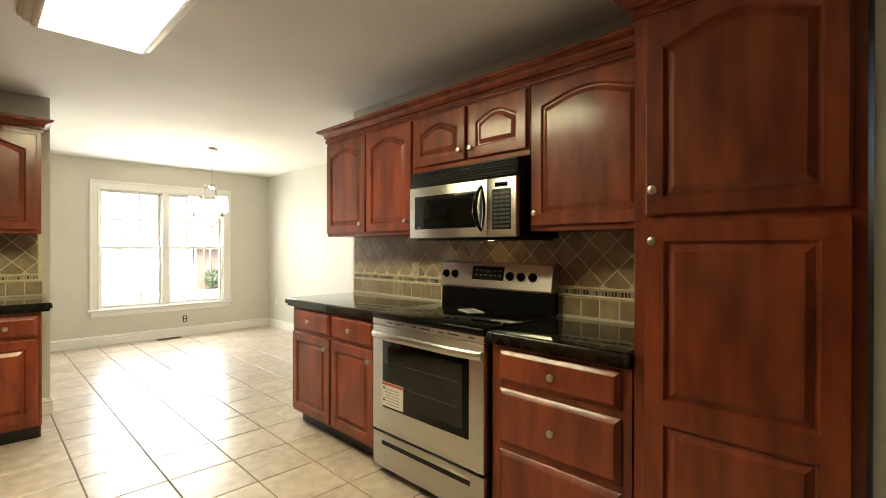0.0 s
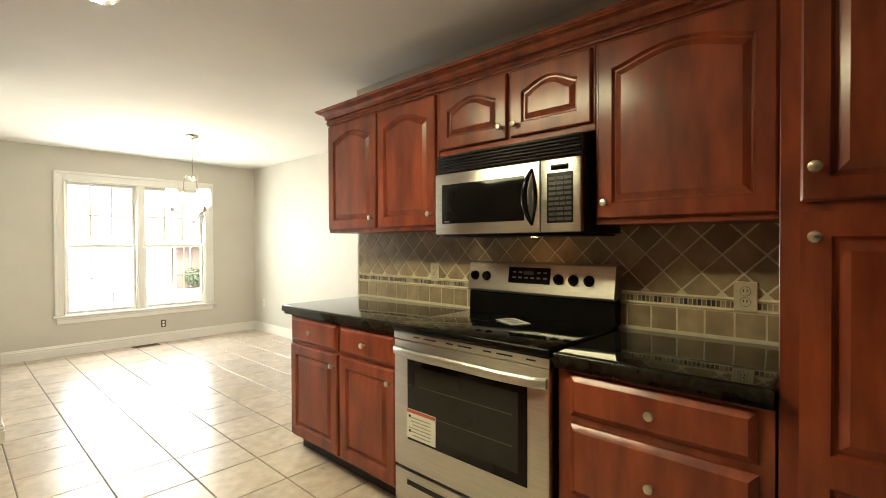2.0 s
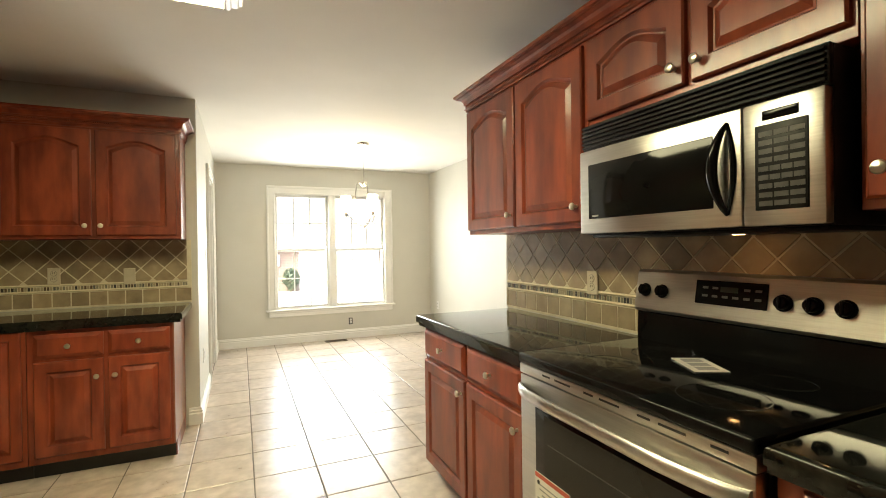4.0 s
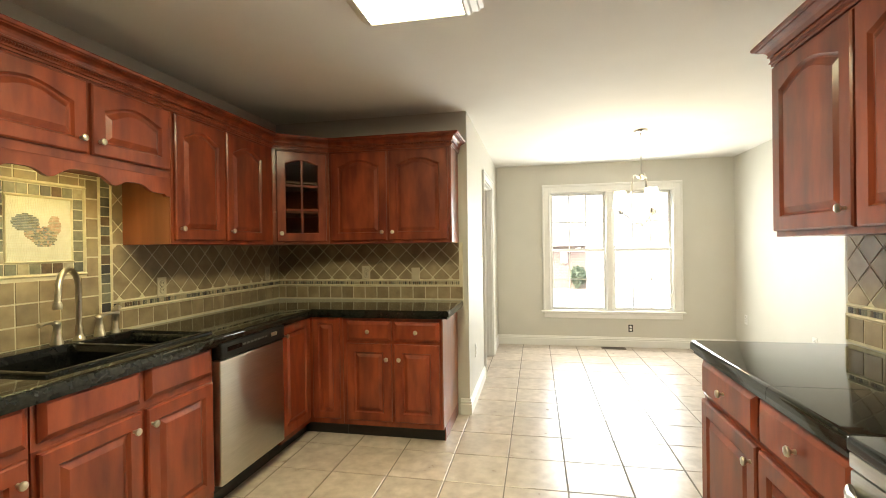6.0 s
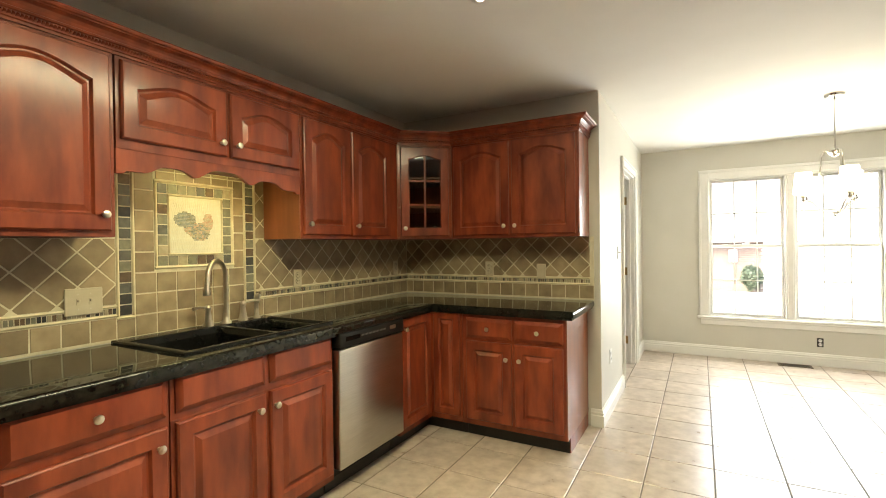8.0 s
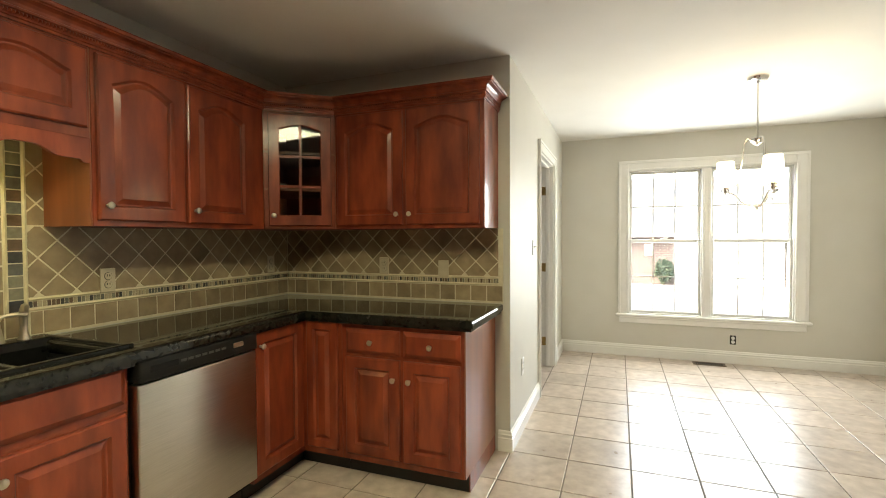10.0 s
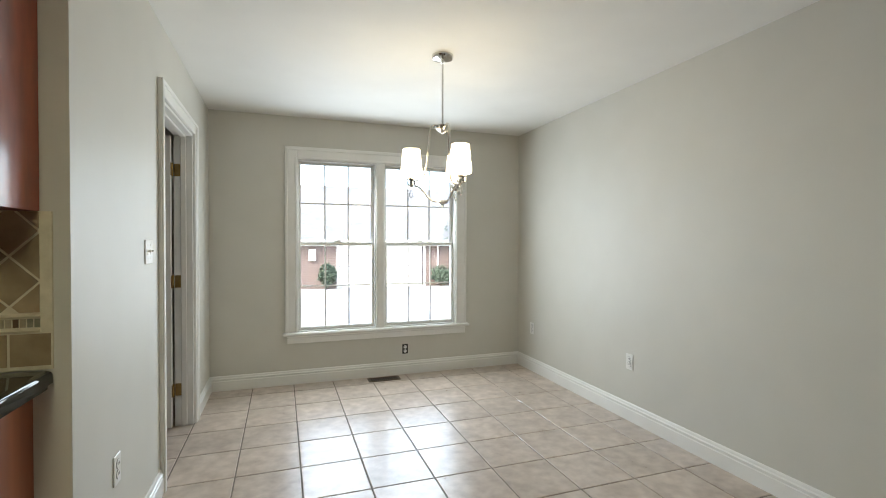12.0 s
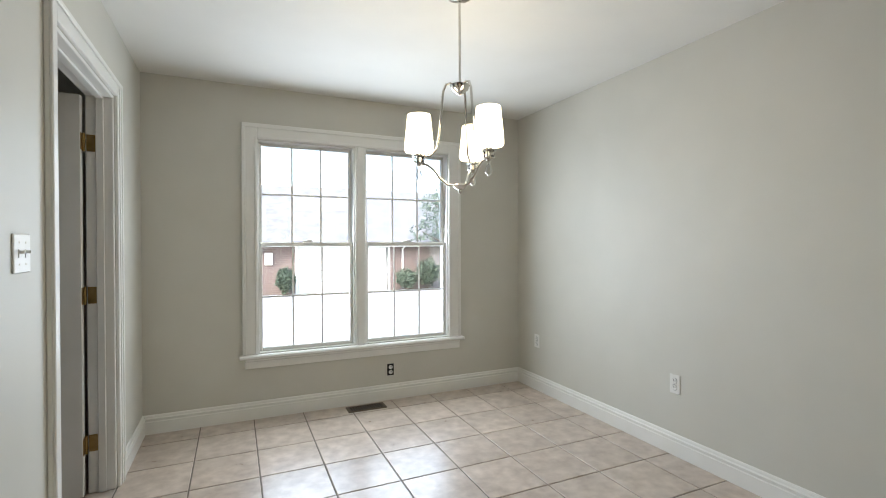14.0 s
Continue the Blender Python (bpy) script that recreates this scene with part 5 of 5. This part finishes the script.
# plates on the backsplash
plate(ON_RANGE, 0.951, 1.095, "outlet", M_PLATE, v=0.018, w=0.078, label="ivory double outlet on the backsplash by the pantry")
plate(ON_RANGE, 2.595, 1.125, "outlet", M_PLATE, v=0.018, label="ivory outlet on the backsplash beside the range")
plate(ON_PART, 0.225, 1.142, "outlet", M_PLATE, v=0.018, label="ivory double outlet on the corner backsplash")
plate(ON_PART, -0.204, 1.127, "blank", M_PLATE, v=0.018, label="ivory outlet plate near the end of the backsplash")
plate(ON_SINK, -3.47, 1.135, "outlet", M_PLATE, v=0.018, label="ivory outlet on the backsplash over the dishwasher")
plate(ON_SINK, -4.58, 1.15, "outlet", M_PLATE, v=0.018, label="ivory outlet in the backsplash corner")
plate(ON_SINK, -2.275, 1.117, "switch", M_PLATE, v=0.018, w=0.14, label="wide ivory switch plate on the backsplash by the sink")

# ---- outdoors: drive, lawn and the brick house opposite ----
M_CONC = surface("concrete", (0.36, 0.35, 0.33), (0.46, 0.45, 0.43), 0.8, rough=(0.8, 0.9), mottle=0.1, mottle_scale=0.4)
M_GRASS = surface("lawn", (0.05, 0.085, 0.025), (0.11, 0.15, 0.05), 6, rough=(0.8, 0.9))
M_BRICK = surface("brick", (0.095, 0.066, 0.056), (0.18, 0.135, 0.118), 12, rough=(0.7, 0.85), vary=0.2)
M_MORTAR = surface("mortar", (0.28, 0.25, 0.22), (0.34, 0.31, 0.28), 8, rough=(0.85, 0.95))
M_ROOF = surface("shingles", (0.175, 0.173, 0.172), (0.235, 0.232, 0.23), 5, rough=(0.8, 0.9), mottle=0.15)
M_LEAF = surface("leaves", (0.055, 0.085, 0.05), (0.10, 0.13, 0.085), 3, rough=(0.5, 0.7), vary=0.2)
M_BARK = surface("bark", (0.09, 0.065, 0.045), (0.16, 0.12, 0.085), 8, (1, 1, 0.3), rough=(0.8, 0.9), bump=0.3, bump_scale=30)
M_GARAGE = surface("garage_white", (0.74, 0.73, 0.70), (0.80, 0.79, 0.76), 4, rough=(0.4, 0.5))

GZ = -0.75
bm = bmesh.new()
n = 24
vs = [bm.verts.new((600 * math.cos(2 * math.pi * k / n), 600 * math.sin(2 * math.pi * k / n), GZ)) for k in range(n)]
bm.faces.new(vs)
whole("ground", bm, M_GRASS, "green lawn around the houses", "lawn", "structure")
bm = bmesh.new()
box(bm, -9, 16, WIN_Y + 1.2, HOUSE_Y - 0.4, GZ - 0.1, GZ + 0.05)
whole("driveway", bm, M_CONC, "pale concrete drive between the houses", "driveway", "structure")


def leafy(bm, centre, radius, count, size, seed, squash=1.0):
    rnd = random.Random(seed)
    for _ in range(count):
        d = Vector((rnd.gauss(0, 1), rnd.gauss(0, 1), rnd.gauss(0, 1))).normalized()
        p = Vector(centre) + Vector((d.x * radius, d.y * radius, d.z * radius * squash)) * rnd.uniform(0.55, 1.05) * (0.8 + 0.3 * noise.noise(d * 2.3 + Vector((seed, 0, 0))))
        a = Vector((rnd.uniform(-1, 1), rnd.uniform(-1, 1), rnd.uniform(-1, 1))).normalized() * size * rnd.uniform(0.6, 1.3)
        b = a.orthogonal().normalized() * size * 0.5
        bm.faces.new([bm.verts.new(p - a), bm.verts.new(p - b), bm.verts.new(p + a), bm.verts.new(p + b)])


def shrub(x, y, r, h, seed, label):
    o = thing("shrub", Matrix.Translation((x, y, GZ + 0.05)), label, "shrub", "shrubs by the house opposite")
    bm = bmesh.new()
    tube(bm, [(0, 0, -0.05), (0.03, 0, h * 0.5)], [0.04, 0.02], 6)
    part("stem", bm, M_BARK, o)
    bm = bmesh.new()
    leafy(bm, (0, 0, h * 0.52), r, 1500, 0.07, seed, h / (2 * r))
    part("foliage", bm, M_LEAF, o)


def tree(x, y, h, seed, label):
    o = thing("tree", Matrix.Translation((x, y, GZ)), label, "tree")
    rnd = random.Random(seed)
    bm = bmesh.new()
    tube(bm, [(0, 0, 0), (0.05, 0, h * 0.3), (0.0, 0.05, h * 0.6), (0.02, 0, h * 0.92)], [0.13, 0.10, 0.06, 0.02], 9)
    part("trunk", bm, M_BARK, o, smooth=True)
    crown_bm = bmesh.new()
    for k in range(11):
        a = 2 * math.pi * k / 11 * 2.4
        z = h * (0.3 + 0.055 * k)
        L = h * 0.26 * (1 - 0.055 * k)
        tip = Vector((math.cos(a) * L, math.sin(a) * L, z + L * 0.55))
        bm = bmesh.new()
        tube(bm, [(0, 0, z), tip * 0.5 + Vector((0, 0, z * 0.5)), tip], [0.045, 0.03, 0.012], 6)
        part("limb", bm, M_BARK, o)
        leafy(crown_bm, tip, h * 0.15, 210, 0.08, seed + k, 0.9)
    leafy(crown_bm, (0, 0, h * 0.9), h * 0.13, 210, 0.08, seed + 40, 1.2)
    part("crown", crown_bm, M_LEAF, o)


def house():
    o = thing("brick_house", Matrix.Translation((0, HOUSE_Y, GZ)), "red brick house with a grey shingle roof and white garage doors", "house")
    E = EAVE - GZ
    X0, X1 = -10.0, 13.5
    doors = ((GAR0, GAR1),)
    bm = bmesh.new()
    us = [X0, GAR0, GAR1, X1]
    cells(bm, us, [0, 1.95, E], lambda i, j: not (i == 1 and j == 0), 0, 0.25, lambda a, b, w: (a, w, b))
    box(bm, X0, X1, 4.5, 4.7, 0, E)
    wall_part = part("wall", bm, M_MORTAR, o, "red brick wall")
    # bricks proud of the mortar
    bm = bmesh.new()
    bw, bh = 0.2, 0.067
    for j in range(int(E / (bh + 0.01))):
        z = j * (bh + 0.01) + 0.005
        for i in range(int((X1 - X0) / (bw + 0.01))):
            x = X0 + i * (bw + 0.01) + (0.105 if j % 2 else 0)
            if z < 1.96 and x + bw > GAR0 - 0.02 and x < GAR1 + 0.02:
                continue
            if x < -4.5 or x > 9.5:
                continue
            a = [bm.verts.new(p) for p in ((x, -0.008, z), (x + bw, -0.008, z), (x + bw, -0.008, z + bh), (x, -0.008, z + bh))]
            c = [bm.verts.new(p) for p in ((x, 0, z), (x + bw, 0, z), (x + bw, 0, z + bh), (x, 0, z + bh))]
            bm.faces.new(a[::-1]), bm.faces.new([a[0], a[3], c[3], c[0]]), bm.faces.new([a[3], a[2], c[2], c[3]]), bm.faces.new([a[2], a[1], c[1], c[2]])
    bmesh.ops.recalc_face_normals(bm, faces=bm.faces[:])
    tagged(part("bricks", bm, M_BRICK, wall_part), kind="stuff")
    for g0, g1 in doors:
        n = 4
        for k in range(n):
            bm = bmesh.new()
            box(bm, g0 + 0.02, g1 - 0.02, 0.10, 0.14, k * 1.94 / n + 0.01, (k + 1) * 1.94 / n - 0.004, 0.006)
            part("garage_panel", bm, M_GARAGE, o, "white garage door panel")
        bm = bmesh.new()
        for x in (g0 - 0.1, g1):
            box(bm, x, x + 0.1, -0.03, 0.1, 0, 2.05)
        box(bm, g0, g1, -0.03, 0.1, 1.94, 2.05)
        part("garage_trim", bm, M_GARAGE, o)
    bm = bmesh.new()
    loops(bm, [[(x, -0.55, E + 0.0), (x, 4.9, E + 2.9), (x, 10.3, E), (x, 10.3, E - 0.06), (x, 4.9, E + 2.8), (x, -0.55, E - 0.06)] for x in (X0 - 0.4, X1 + 0.4)])
    part("roof", bm, M_ROOF, o, "grey shingle roof")
    bm = bmesh.new()
    box(bm, X0 - 0.4, X1 + 0.4, -0.68, -0.55, E - 0.14, E - 0.02, 0.02)
    part("gutter", bm, M_GARAGE, o, "white gutter")
    bm = bmesh.new()
    tube(bm, [(SPOUT, -0.06, 0.1), (SPOUT, -0.06, E - 0.35), (SPOUT, -0.6, E - 0.1)], 0.04, 8)
    part("downspout", bm, M_GARAGE, o, "white downspout")
    bm = bmesh.new()
    box(bm, METER - 0.15, METER + 0.15, -0.16, -0.01, 1.25, 1.75, 0.01)
    part("meter_box", bm, M_WHITE, o, "pale utility meter box")


house()

shrub(3.05, HOUSE_Y - 0.6, 0.45, 1.15, 3, "clipped green shrub against the brick wall")
shrub(8.15, HOUSE_Y - 0.7, 0.55, 0.95, 5, "low green shrub against the brick wall")
shrub(9.1, HOUSE_Y - 0.9, 0.65, 1.5, 8, "taller green shrub under the tree")
shrub(9.9, HOUSE_Y - 1.6, 0.5, 0.8, 9, "pale green low shrub by the drive")
tree(9.6, HOUSE_Y - 2.0, 4.9, 4, "young tree with a loose green crown by the house opposite")

# ---- floor tiles ----
PX, PY, GAP = 0.347, 0.3625, 0.007
TX0, TY0 = 0.635, 6.24
bm = bmesh.new()
hx, hy = (PX - GAP) / 2, (PY - GAP) / 2
box(bm, -hx, hx, -hy, hy, -0.009, 0.0, 0.0025)
tile_mesh = mesh("floor_tile", bm, M_FLOOR)


rest = bmesh.new()
for i in range(-14, 10):
    for j in range(-31, 5):
        x, y = TX0 + (i + 0.5) * PX, TY0 + (j + 0.5) * PY
        x0, x1, y0, y1 = x - hx, x + hx, y - hy, y + hy
        y1 = min(y1, WIN_Y)
        if y1 - y0 < 0.02 or y < BACK_Y or x < (-1.7 if y > 0.9 else -4.0) or x > DIN_R + 0.17:
            continue
        hidden = (y < PART_Y - 0.7 and x < SINK_X + 0.35 and y > 0.9) or (y < RANGE_END - 0.3 and x > RANGE_X - 0.25) or (x < DIN_L - 0.3 and y > PART_Y - 0.3)
        if hidden or y < 1.2 or y1 - y0 < 0.33:
            box(rest, x0, x1, y0, y1, -0.009, 0.0, 0)
            continue
        ob = new("tile", tile_mesh)
        ob.parent = floor
        ob.location = (x, y, 0)
tagged(part("tiles", rest, M_FLOOR, floor), kind="stuff")
